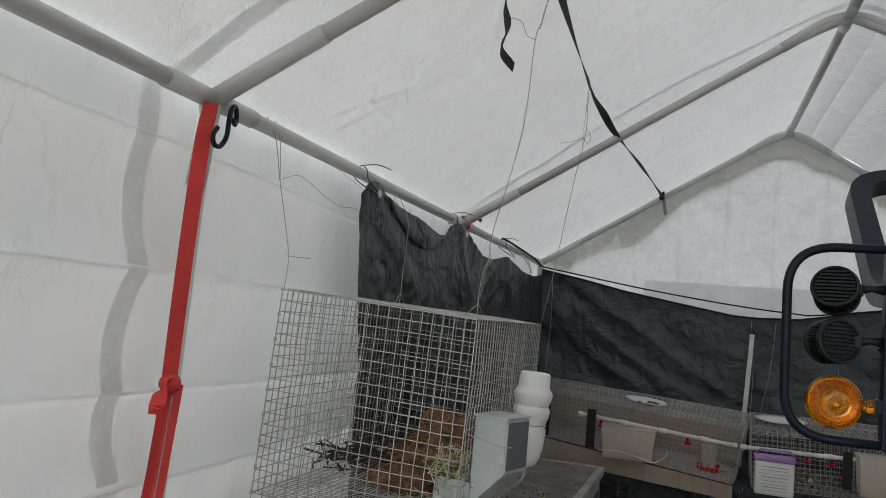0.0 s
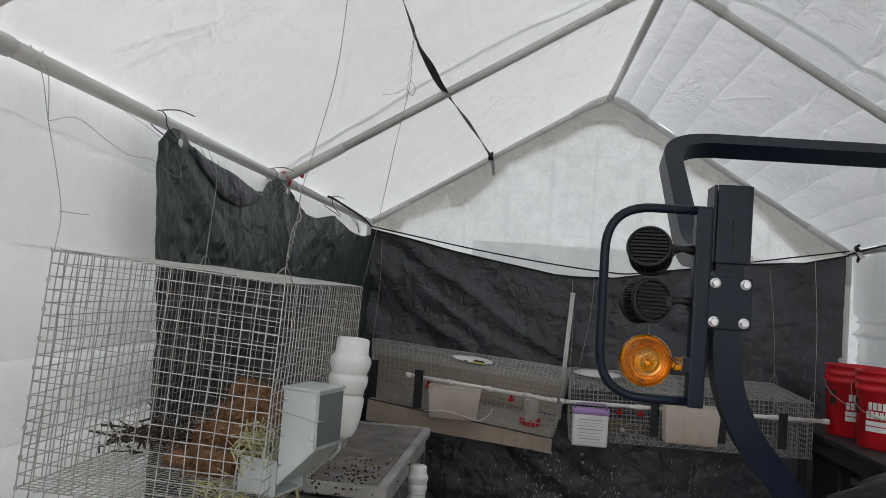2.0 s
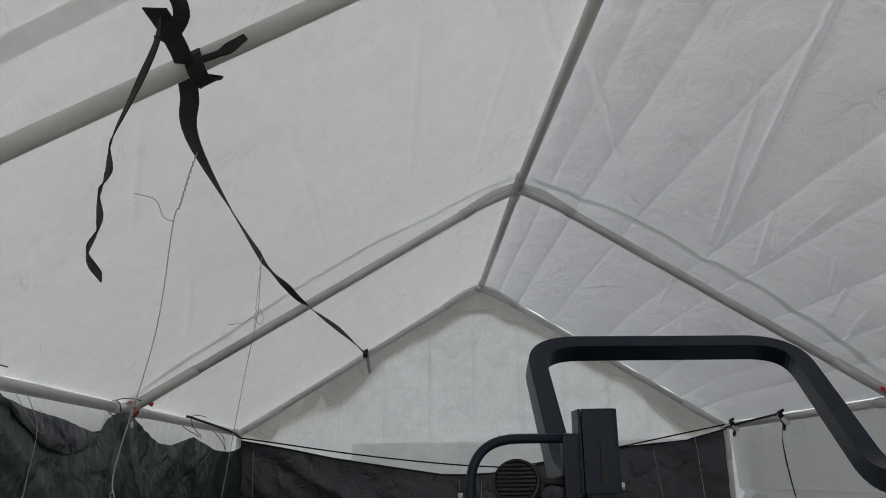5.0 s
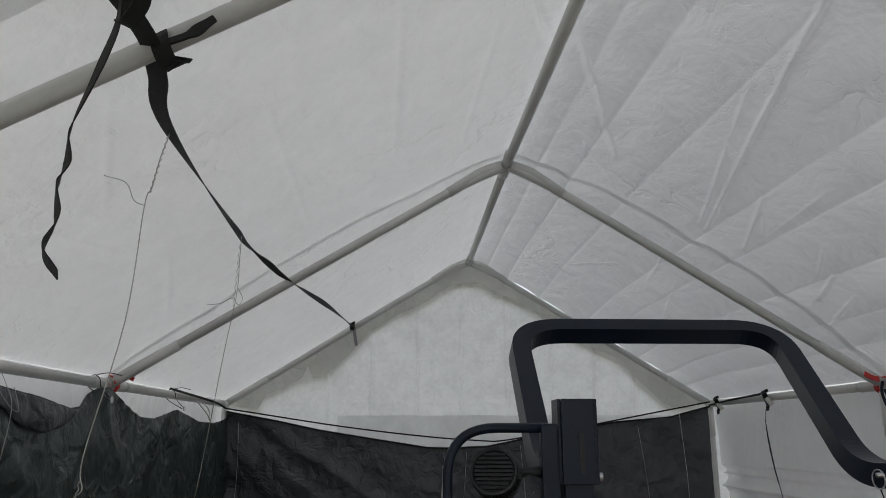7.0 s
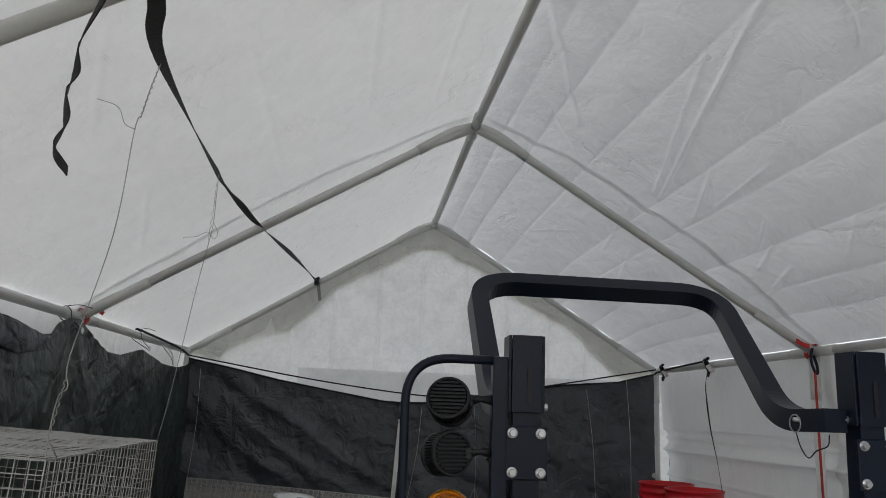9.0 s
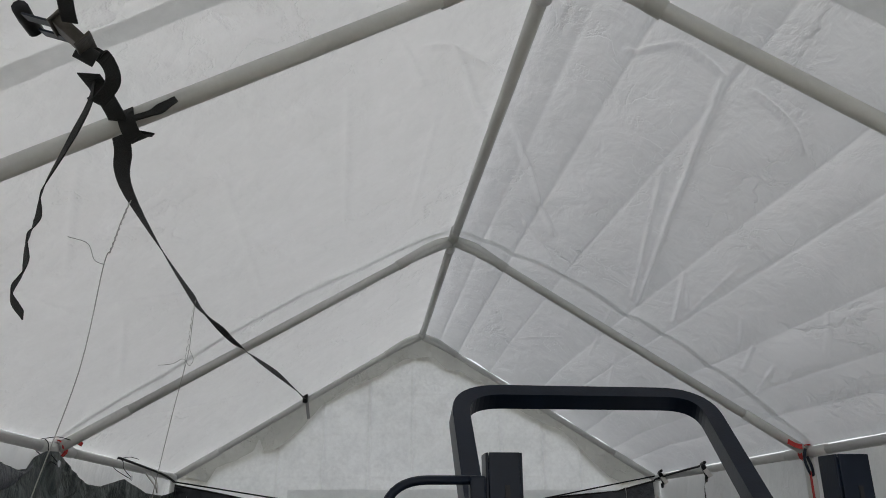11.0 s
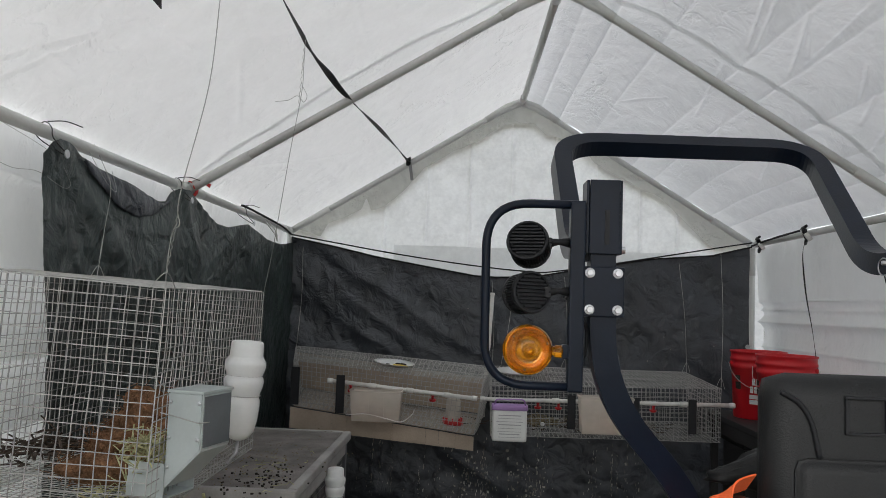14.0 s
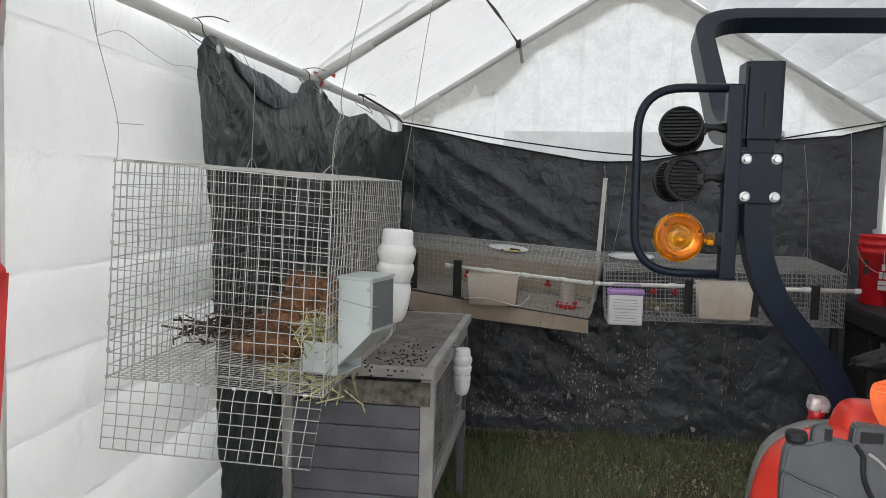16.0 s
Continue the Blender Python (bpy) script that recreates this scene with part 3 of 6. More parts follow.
def frame_tubes():
    t = thing("canopy_frame", "white powder-coated steel tube canopy frame", "canopy frame")
    for y in RIBS:
        for side in (-1, 1):
            a = (side * W, y, EAVE)
            rx, rz = lerp_list(RIDGE_X, y), lerp_list(RIDGE_Z, y)
            ym = y + (0.035 if y == RIBS[1] else 0)
            path = rounded([(side * W, y, EAVE), (side * 0.16 + rx * 0.9, ym, rz - (rz - EAVE) * 0.16 / W), (rx, ym, rz - 0.025)], 0.12)
            part("rafter", tube(path, R, 16), M_PIPE, t, smooth=True)
            part("leg", tube([(side * W, y - (0.06 if y == RIBS[1] and side < 0 else 0), 0.0), (side * W, y - (0.015 if y == RIBS[1] and side < 0 else 0), EAVE)], R, 16), M_PIPE, t, smooth=True)
            arms = [((-side * W + rx, ym - y, rz - EAVE), 0.30), ((0, -0.12 if y == RIBS[1] and side < 0 else 0, -1), 0.2)]
            arms += [((0, dy, 0), 0.16) for dy in (-1, 1) if RIBS[0] <= y + dy * 0.1 <= RIBS[-1]]
            for d, length in arms:
                bm = bmesh.new()
                joint(bm, a, d, length=length)
                part("corner_sleeve", bm, M_PIPE, t, smooth=True)
        bm = bmesh.new()
        for side in (-1, 1):
            add_tube(bm, rounded([(rx, ym, rz - 0.02), (side * 0.09 + rx, ym, rz - 0.045), (side * 0.24 + rx * 0.85, ym, rz - (rz - EAVE) * 0.24 / W)], 0.09), 0.022, 16)
        for dy in (-1, 1):
            if RIBS[0] <= y + dy * 0.1 <= RIBS[-1]:
                joint(bm, (rx, ym, rz - 0.02), (0, dy, 0), length=0.13)
        part("ridge_fitting", bm, M_PIPE, t, smooth=True)
    for a, b in zip(RIBS, RIBS[1:]):
        for x in (-W, W):
            part("eave_tube", tube([(x, a, EAVE), (x, b, EAVE)], R, 16), M_PIPE, t, smooth=True)
        part("ridge_tube", tube([(lerp_list(RIDGE_X, y), y, lerp_list(RIDGE_Z, y) - 0.02) for y in (a, b)], R, 16), M_PIPE, t, smooth=True)


frame_tubes()

# ---------------------------------------------------------------- black tarps
BACK_TOP = [(-1.5, 2.02), (-1.2, 1.965), (-0.94, 1.91), (-0.6, 1.855), (-0.28, 1.805), (-0.15, 1.80), (0.1, 1.81), (0.3, 1.85), (0.46, 1.885), (0.9, 1.955), (1.25, 1.985), (1.3, 2.0), (1.5, 2.05)]


def back_tarp(u, v):
    x = -1.505 + 2.995 * u
    z = lerp_list(BACK_TOP, x) * v + 0.01
    free = math.sin(math.pi * min(1, v * 1.0)) ** 0.5
    y = 4.945 + 0.03 * ns(x * 2.1, z * 1.5, 4) * free + 0.022 * ns(x * 3 + z * 5, z * 2 - x, 7) + 0.009 * ns(x * 9 + z * 8, z * 7 - x * 3, 2) + 0.004 * ns(x * 22, z * 17, 6)
    # slanting drag folds from the upper left
    for k in range(5):
        line = (x + 1.3) * 0.62 + (z - 1.95) + 0.18 * k
        y -= 0.016 * max(0, 1 - abs(line + 0.04 * ns(x * 3, k)) / 0.09) ** 1.5 * smooth01((x + 1.35) * 3) * smooth01((0.15 - x) * 3)
    y += (0.012 * ns(x * 4, z * 10, 11) + 0.008 * ns(x * 11, z * 16, 3)) * smooth01((0.9 - z) / 0.6)
    return (x, y, z)


tarp = thing("back_tarp", "black woven tarp hung on a cord, splashed pale below", "tarp")
part("sheet", sheet(back_tarp, 240, 160), M_TARP, tarp, smooth=True)
part("hanging_cord", tube([(x, 4.935, z + 0.012) for x, z in BACK_TOP], 0.006, 6), M_STRAP, tarp, "black cord along the top edge")
part("upper_cord", tube(spline([(-1.5, 4.93, 2.05), (-0.7, 4.93, 1.93), (0.0, 4.93, 1.86), (0.35, 4.93, 1.88), (1.5, 4.93, 2.09)]), 0.005, 6), M_STRAP, tarp)

part("grommet", lathe([(0.008, -0.002), (0.015, -0.002), (0.016, 0.0), (0.015, 0.002), (0.008, 0.002)], 14, pose(1.475, 4.925, 1.420, 90, 0, 0)), M_ZINC, tarp)

LEFT_TOP = [(1.98, 1.99), (2.01, 2.033), (2.05, 2.052), (2.13, 2.054), (2.194, 2.033), (2.351, 2.012), (2.563, 1.99), (2.761, 1.968), (2.813, 1.975), (2.86, 2.015), (2.954, 2.046), (3.06, 2.054), (3.166, 2.024), (3.321, 1.976), (3.442, 1.954), (3.566, 1.951),
            (3.736, 1.979), (3.9, 2.0), (4.095, 1.974), (4.277, 1.95), (4.6, 1.95), (4.9, 1.985), (5.0, 2.03)]
TIES = (2.035, 3.0, 3.9)


def left_tarp(u, v):
    y = 1.985 + 3.005 * u
    z = lerp_list(LEFT_TOP, y) * v + 0.01
    y += (1 - v) * 0.2 * (1 - u) ** 2
    x = -1.483 + 0.018 * ns(y * 3, z * 1.2, 8) + 0.01 * ns(y * 5 + z * 4, z * 5, 5) + 0.005 * ns(y * 16 - z * 9, z * 13, 2) + 0.004 * ns(y * 34 + z * 20, z * 28 - y * 9, 6)
    # folds that fan out from the ties
    for k, yc in enumerate(TIES):
        d = math.hypot(y - yc, 2.06 - z)
        a = math.atan2(y - yc, 2.08 - z) + 0.12 * ns(y * 4, z * 4, k)
        x += 0.02 * min(1.0, d / 0.25) * math.exp(-d / 0.5) * smooth01((y - 1.98) / 0.3) * (1 - 1.6 * abs(math.sin(2.6 * a + 0.7 + k)) ** 0.7)
    return (x, y, z)


tarp = thing("left_tarp", "dark green-black tarp tied along the side rail", "tarp")
part("sheet", sheet(left_tarp, 280, 170), M_TARP_G, tarp, smooth=True)


def tarp_flap(u, v):
    y = 2.2 + 0.64 * u
    top = lerp_list(LEFT_TOP, y) + 0.004
    z = top - (0.012 + 0.085 * math.sin(math.pi * min(1.0, u * 1.02)) ** 1.3 + 0.012 * ns(u * 6, 3)) * v
    return (left_tarp((y - 1.985) / 3.005, min(1.0, (z - 0.01) / top))[0] + 0.006 + 0.006 * math.sin(math.pi * v) + 0.002 * ns(y * 14, z * 20), y, z)


part("folded_flap", sheet(tarp_flap, 50, 14, 0.001), M_TARP, tarp, "folded-over top edge of the tarp", smooth=True)
for y in TIES:
    part("grommet", lathe([(0.006, -0.002), (0.012, -0.002), (0.013, 0.0), (0.012, 0.002), (0.006, 0.002)], 12, pose(-1.452, y, 2.015, 0, 90, 0)), M_ZINC, tarp)
    bm = bmesh.new()
    add_tube(bm, spline([(-1.452, y, 2.015), (-1.495, y, 2.06), (-1.502, y, 2.09), (-1.525, y, 2.106), (-1.55, y, 2.08), (-1.53, y, 2.053), (-1.46, y, 2.012)], 5), 0.0017, 5)
    add_tube(bm, spline([(-1.515, y, 2.107), (-1.48, y + 0.03, 2.115), (-1.45, y + 0.07, 2.108)], 5), 0.0016, 4)
    part("tie", bm, M_STRAP, tarp)


# ---------------------------------------------------------------- wire mesh
def add_grid(bm, a, b, c, d, nu, nv, r=0.0011, wobble=0.0015):
    """Welded wire panel between the corners a, b (bottom), c, d (top: above b and a)."""
    a, b, c, d = map(Vector, (a, b, c, d))
    nrm = (b - a).cross(d - a).normalized()

    def at(u, v, off=0.0):
        p = (a * (1 - u) + b * u) * (1 - v) + (d * (1 - u) + c * u) * v
        return p + nrm * (off + wobble * 3 * ns(p.x * 9 + p.z * 5, p.y * 9, p.z * 9)) + (b - a).normalized() * wobble * ns(p.z * 14, p.x * 14, p.y * 9)

    for i in range(nu + 1):
        add_tube(bm, [at(i / nu, k / 6) for k in range(7)], r, square=True, caps=False)
    for j in range(nv + 1):
        add_tube(bm, [at(k / 6, j / nv, r * 1.6) for k in range(7)], r, square=True, caps=False)


def mesh_panel(name, corners, parent, pitch=0.0254, r=0.0011, label="", split=False):
    a, b, c, d = map(Vector, corners)
    nu, nv = max(1, round((b - a).length / pitch)), max(1, round((d - a).length / pitch))
    bm = bmesh.new()
    if not split:
        add_grid(bm, a, b, c, d, nu, nv, r)
        return tagged(part(name, bm, M_WIRE, parent, label), kind="stuff")
    add_tube(bm, [a, b, c, d, a], r * 1.3, square=True)
    panel = part(name, bm, M_WIRE, parent, label)
    nrm = (b - a).cross(d - a).normalized()

    def at(u, v, off=0.0):
        p = (a * (1 - u) + b * u) * (1 - v) + (d * (1 - u) + c * u) * v
        return p + nrm * (off + 0.006 * ns(p.x * 7 + p.z * 5, p.y * 7, p.z * 7)) + (b - a).normalized() * 0.003 * ns(p.z * 12, p.x * 12, p.y * 9) + (d - a).normalized() * 0.002 * ns(p.y * 12, p.z * 9, p.x * 12)

    for i in range(1, nu):
        part("wire", tube([at(i / nu, k / 8) for k in range(9)], r, square=True, caps=False), M_WIRE, panel)
    for j in range(1, nv):
        part("wire", tube([at(k / 8, j / nv, r * 1.6) for k in range(9)], r, square=True, caps=False), M_WIRE, panel)
    return panel


def wire_cage(name, label, low, high, pitch, r=0.0011, split=False, floor_pitch=None):
    """low, high: four corners each, front left, front right, back right, back left."""
    t = thing(name, label, "wire cage", "wire cages")
    l, h = low, high
    mesh_panel("front_panel", (l[0], l[1], h[1], h[0]), t, pitch, r, split=split)
    mesh_panel("side_panel", (l[1], l[2], h[2], h[1]), t, pitch, r, split=split)
    mesh_panel("back_panel", (l[3], l[2], h[2], h[3]), t, pitch, r, split=split)
    mesh_panel("side_panel", (l[0], l[3], h[3], h[0]), t, pitch, r, split=split)
    mesh_panel("top_panel", (h[0], h[1], h[2], h[3]), t, pitch, r, split=split)
    mesh_panel("floor_panel", (l[0], l[1], l[2], l[3]), t, floor_pitch or pitch, r * 0.75)
    return t


HL = [(-1.465, 1.485, 1.188), (-0.993, 1.605, 1.137), (-1.0, 2.45, 1.14), (-1.472, 2.36, 1.188)]
HH = [(-1.45, 1.505, 1.678), (-0.984, 1.635, 1.645), (-0.995, 2.48, 1.648), (-1.458, 2.38, 1.68)]
hang_cage = wire_cage("hanging_wire_cage", "tall galvanised wire cage hung from the rail by wires", HL, HH, 0.027, 0.001, True, 0.018)
mesh_panel("hanging_flap", ((-1.475, 1.47, 1.025), (-1.01, 1.565, 0.975), HL[1], HL[0]), hang_cage, 0.0275, 0.00098, split=True)
for i in range(9):
    p = Vector(HL[0]).lerp(Vector(HH[0]), i / 8)
    part("hog_ring", lathe([(0.002, -0.004), (0.0042, -0.004), (0.0042, 0.004), (0.002, 0.004)], 8, Matrix.Translation(p)), M_TIE, hang_cage)
for i in range(6):
    p = Vector(HL[0]).lerp(Vector(HL[1]), (i + 0.5) / 6)
    part("hog_ring", lathe([(0.002, -0.005), (0.0045, -0.005), (0.0045, 0.005), (0.002, 0.005)], 8, Matrix.Translation(p) @ pose(0, 0, 0, 0, 90, 0)), M_ZINC, hang_cage)

LL = [(-1.29, 4.28, 1.03), (-0.262, 4.28, 0.905), (-0.2, 4.85, 0.93), (-1.36, 4.85, 1.06)]
LH = [(-1.297, 4.28, 1.278), (-0.222, 4.28, 1.19), (-0.15, 4.85, 1.238), (-1.418, 4.85, 1.325)]
left_cage = wire_cage("cardboard_lined_cage", "low wire cage lined with cardboard, sagging to one side", LL, LH, 0.0254, 0.0013)
RL = [(-0.17, 4.28, 0.905), (1.096, 4.28, 0.918), (1.08, 4.85, 0.94), (-0.15, 4.85, 0.93)]
RH = [(-0.182, 4.28, 1.18), (1.1, 4.28, 1.21), (1.06, 4.85, 1.25), (-0.157, 4.85, 1.245)]
right_cage = wire_cage("low_wire_cage", "long low galvanised wire cage against the black tarp", RL, RH, 0.0254, 0.00125)


def slab(a, b, c, d, t):
    """A thin board with the corners a to d and thickness t."""
    bm = bmesh.new()
    a, b, c, d = map(Vector, (a, b, c, d))
    n = (b - a).cross(d - a).normalized() * t
    lo = [bm.verts.new(p) for p in (a, b, c, d)]
    hi = [bm.verts.new(p + n) for p in (a, b, c, d)]
    bm.faces.new(lo[::-1])
    bm.faces.new(hi)
    for i in range(4):
        bm.faces.new((lo[i], lo[(i + 1) % 4], hi[(i + 1) % 4], hi[i]))
    return bm


# cardboard: back liner and the tray under the floor
part("cardboard_liner", slab((-1.36, 4.8, 1.07), (-0.22, 4.8, 0.95), (-0.18, 4.8, 1.17), (-1.4, 4.8, 1.29), 0.005), M_CARD, left_cage, "brown cardboard back liner")
CARD_CUTS = (0.0, 0.23, 0.31, 0.56, 0.74, 0.81, 0.9, 1.0)
for k, (f0, f1) in enumerate(zip(CARD_CUTS, CARD_CUTS[1:])):
    f1 -= 0.0012
    x0, x1 = -1.3 + 1.038 * f0, -1.3 + 1.038 * f1
    dip = 0.006 * ns(k * 1.7, 4)
    part("cardboard_strip", slab((x0, 4.262 - 0.006 * (k % 2), 0.905 - 0.085 * f0 + dip), (x1, 4.26, 0.905 - 0.085 * f1 + dip), (x1, 4.27, 1.02 - 0.125 * f1), (x0, 4.27, 1.02 - 0.125 * f0), 0.006), M_CARD, left_cage, "drooping cardboard along the base")
part("cardboard_floor", slab((-1.29, 4.3, 1.02), (-0.27, 4.3, 0.897), (-0.2, 4.84, 0.925), (-1.35, 4.84, 1.05), 0.004), M_CARD, left_cage)
for x, y in ((-1.28, 4.262), (-1.015, 4.222)):
    z = 1.045 - (x + 1.29) * 0.12
    part("door_latch_board", box((x - 0.024, y, z - 0.01), (x + 0.024, y + 0.008, z + 0.2), 0.002), M_RUBBER, left_cage, "black plastic strip")
for x in (0.27, 0.62, 0.93):
    part("door_latch_board", box((x - 0.022, 4.224, 0.965), (x + 0.022, 4.232, 1.15), 0.002), M_RUBBER, right_cage, "black plastic strip")

# ---------------------------------------------------------------- hutch
def hutch():
    t = thing("rabbit_hutch", "grey painted wooden hutch with a felted flat roof", "hutch")
    part("roof_felt", box((-1.46, 2.64, 0.945), (-0.925, 3.815, 0.966), 0.003), M_SHINGLE, t, "gritty grey roofing felt")
    part("roof_trim", box((-1.5, 2.605, 0.928), (-0.882, 2.638, 0.97), 0.009), M_TRIM, t)
    part("roof_trim", box((-0.923, 2.64, 0.928), (-0.886, 3.85, 0.97), 0.009), M_TRIM, t)
    part("roof_trim", box((-1.5, 3.817, 0.928), (-0.925, 3.85, 0.97), 0.004), M_TRIM, t)
    part("roof_trim", box((-1.5, 2.64, 0.928), (-1.462, 3.815, 0.97), 0.004), M_TRIM, t)
    part("header_board", box((-1.36, 2.648, 0.815), (-0.905, 2.668, 0.905), 0.003), M_OLDWOOD, t, "bare weathered header board")
    for k in range(7):
        z = 0.81 - 0.088 * (k + 1)
        part("plank", box((-1.44, 2.664 + 0.002 * (k % 2), z), (-0.945, 2.682, z + 0.085), 0.004), M_PLANK, t)
    for x0, x1, y0, y1 in ((-0.943, -0.89, 2.655, 2.7), (-1.485, -1.442, 2.655, 2.7), (-0.94, -0.9, 3.78, 3.82), (-1.485, -1.445, 3.78, 3.82)):
        part("post", box((x0, y0, 0.0), (x1, y1, 0.92), 0.004), M_PLANK if y0 > 3 else M_TRIM, t)
    part("rail", box((-0.935, 2.705, 0.43), (-0.9, 3.775, 0.475), 0.003), M_TRIM, t)
    part("rail", box((-0.935, 2.705, 0.87), (-0.9, 3.775, 0.92), 0.003), M_TRIM, t)
    mesh_panel("wire_front", ((-0.918, 2.7, 0.475), (-0.918, 3.78, 0.475), (-0.918, 3.78, 0.87), (-0.918, 2.7, 0.87)), t, 0.025, 0.0008)
    part("floor_board", box((-1.44, 2.7, 0.44), (-0.94, 3.8, 0.455)), M_OLDWOOD, t)
    part("back_board", box((-1.46, 2.7, 0.44), (-1.445, 3.8, 0.92)), M_PLANK, t)
    part("end_board", box((-1.44, 3.785, 0.44), (-0.945, 3.8, 0.92)), M_PLANK, t)


hutch()


# ---------------------------------------------------------------- tractor
def bolt(parent, p, r=0.0105):
    bm = bmesh.new()
    m = pose(*p, 90, 0, 0)
    add_lathe(bm, [(r * 1.25, 0), (r * 1.25, 0.003), (r * 1.1, 0.004)], 16, m)
    add_lathe(bm, [(r * 0.95, 0.004), (r * 0.95, 0.011), (r * 0.8, 0.013)], 6, m)
    part("bolt", bm, M_ZINC, parent)


BELT = [(0.33, 1.70, 1.262), (0.275, 1.66, 1.255), (0.25, 1.64, 1.24), (0.237, 1.63, 1.212), (0.252, 1.63, 1.172), (0.285, 1.63, 1.142), (0.325, 1.63, 1.105), (0.36, 1.63, 1.06), (0.39, 1.63, 0.97)]


def tractor():
    t = thing("ride_on_mower", "orange ride-on mower with a folded black roll bar", "mower")
    # roll bar, upper hoop folded back
    hoop = rounded([(0.88, 1.98, 1.787), (0.875, 2.24, 1.782), (0.952, 2.83, 2.248), (0.002, 2.755, 2.24), (-0.005, 2.2, 1.80), (-0.005, 1.98, 1.79)], 0.17, 10)
    part("roll_bar_hoop", tube(hoop, 0.031, square=True, up=(0, 0, 1)), M_STEEL, t, smooth=False)
    for x in (0.04, 0.965):
        s = 1 if x < 0.5 else -1
        bm = bmesh.new()
        for lo, hi in (((-0.047, -0.04, 1.775), (-0.039, 0.04, 1.97)), ((0.039, -0.04, 1.775), (0.047, 0.04, 1.97)), ((-0.039, -0.047, 1.775), (0.039, -0.039, 1.97)), ((-0.039, 0.039, 1.775), (0.039, 0.047, 1.97))):
            add_box(bm, lo, hi, 0.002, pose(x, 1.99, 0))
        part("sleeve", bm, M_STEEL, t)
        part("sleeve_slot", box((x + 0.0, 1.940, 1.80), (x + 0.012, 1.9425, 1.89), 0.0), M_RUBBER, t)
        leg = rounded([(x, 1.99, 1.78), (x + s * 0.005, 1.99, 1.42), (x + s * 0.27, 2.02, 1.12), (x + s * 0.33, 2.03, 0.75)], 0.16, 8)
        part("roll_bar_leg", tube(leg, 0.033, square=True, up=(0, 1, 0)), M_STEEL, t)
        part("hinge_plate", box((x - 0.054, 1.943, 1.612), (x + 0.054, 1.952, 1.742), 0.003), M_STEEL, t)
        for bx in (-0.036, 0.036):
            for bz in (1.63, 1.725):
                bolt(t, (x + bx, 1.943, bz))
        part("pivot_bolt", lathe([(0.010, -0.058), (0.010, 0.062)], 12, pose(x, 1.99, 1.79, 0, 90, 0)), M_ZINC, t)
    # locking pin with its ring on the far side
    part("locking_pin", tube([(0.83, 2.1, 1.786), (0.93, 2.1, 1.786)], 0.007, 10), M_ZINC, t, smooth=True)
    ring = [(0.836 - 0.004 * math.sin(a), 2.1 + 0.004 + 0.021 * math.sin(a), 1.776 + 0.024 * math.cos(a)) for a in [2 * math.pi * k / 20 for k in range(21)]]
    part("pin_ring", tube(ring, 0.002, 6, caps=False), M_ZINC, t, smooth=True)
    part("pin_lanyard", tube(spline([(0.838, 2.105, 1.752), (0.842, 2.09, 1.71), (0.845, 2.06, 1.685), (0.85, 2.03, 1.705), (0.865, 2.0, 1.72), (0.868, 1.995, 1.75)], 6), 0.0018, 5), M_RUBBER, t, smooth=True)
    # lamp guard and lamps
    part("lamp_bar", box((-0.048, 1.94, 1.415), (-0.008, 1.985, 1.913), 0.006), M_STEEL, t)
    guard = rounded([(-0.03, 1.955, 1.903), (-0.268, 1.955, 1.903), (-0.262, 1.955, 1.428), (-0.03, 1.955, 1.428)], 0.13, 10)
    part("lamp_guard", tube(guard, 0.0115, 12), M_STEEL, t, smooth=True)
    for z, y, tip, yaw in ((1.797, 1.965, -20, -14), (1.668, 1.965, -6, 24)):
        M = pose(-0.155, y, z, 90 + tip, 0, yaw)
        lamp = part("work_lamp", lathe([(0.05, -0.045), (0.0545, -0.04), (0.0545, -0.032), (0.049, -0.028), (0.048, 0.012), (0.0545, 0.014), (0.0565, 0.02), (0.0545, 0.027), (0.049, 0.028), (0.046, 0.022), (0.002, 0.022)], 40, M), M_RUBBER, t, "black ribbed work lamp seen from behind", smooth=False)
        for k in range(9):
            v = (k - 4) * 0.0096
            w = math.sqrt(max(0.0, 0.046 ** 2 - v ** 2))
            part("cooling_rib", box((-w, v - 0.0026, 0.02), (w, v + 0.0026, 0.03), 0.001, M), M_RUBBER, lamp)
        for k in range(44):
            part("cooling_fin", box((0.046, -0.0012, -0.027), (0.0545, 0.0012, 0.0125), 0, M @ pose(0, 0, 0, 0, 0, 360 / 44 * k)), M_RUBBER, lamp)
        part("lamp_bracket", box((-0.112, y - 0.012, z - 0.013), (-0.094, y + 0.02, z + 0.018), 0.004), M_RUBBER, lamp)
        part("lamp_arm", tube([(-0.1, y, z + 0.004), (-0.075, y, z + 0.008), (-0.045, y, z + 0.006)], [0.013, 0.008, 0.014], 10), M_RUBBER, t, smooth=True)
    BM = pose(-0.152, 1.95, 1.521, 90, 0, 5)
    bm = bmesh.new()
    add_lathe(bm, [(0.058, -0.02), (0.064, -0.018), (0.065, 0.006), (0.0615, 0.011), (0.0605, 0.016), (0.056, 0.019), (0.05, 0.0205), (0.0495, 0.0225), (0.04, 0.0245), (0.0395, 0.0235), (0.025, 0.0255), (0.008, 0.0265), (0.0075, 0.029), (0.003, 0.03)], 56, BM)
    bea = part("amber_beacon", bm, M_AMBER, t, "round amber ribbed signal lamp", smooth=True)
    bm = bmesh.new()
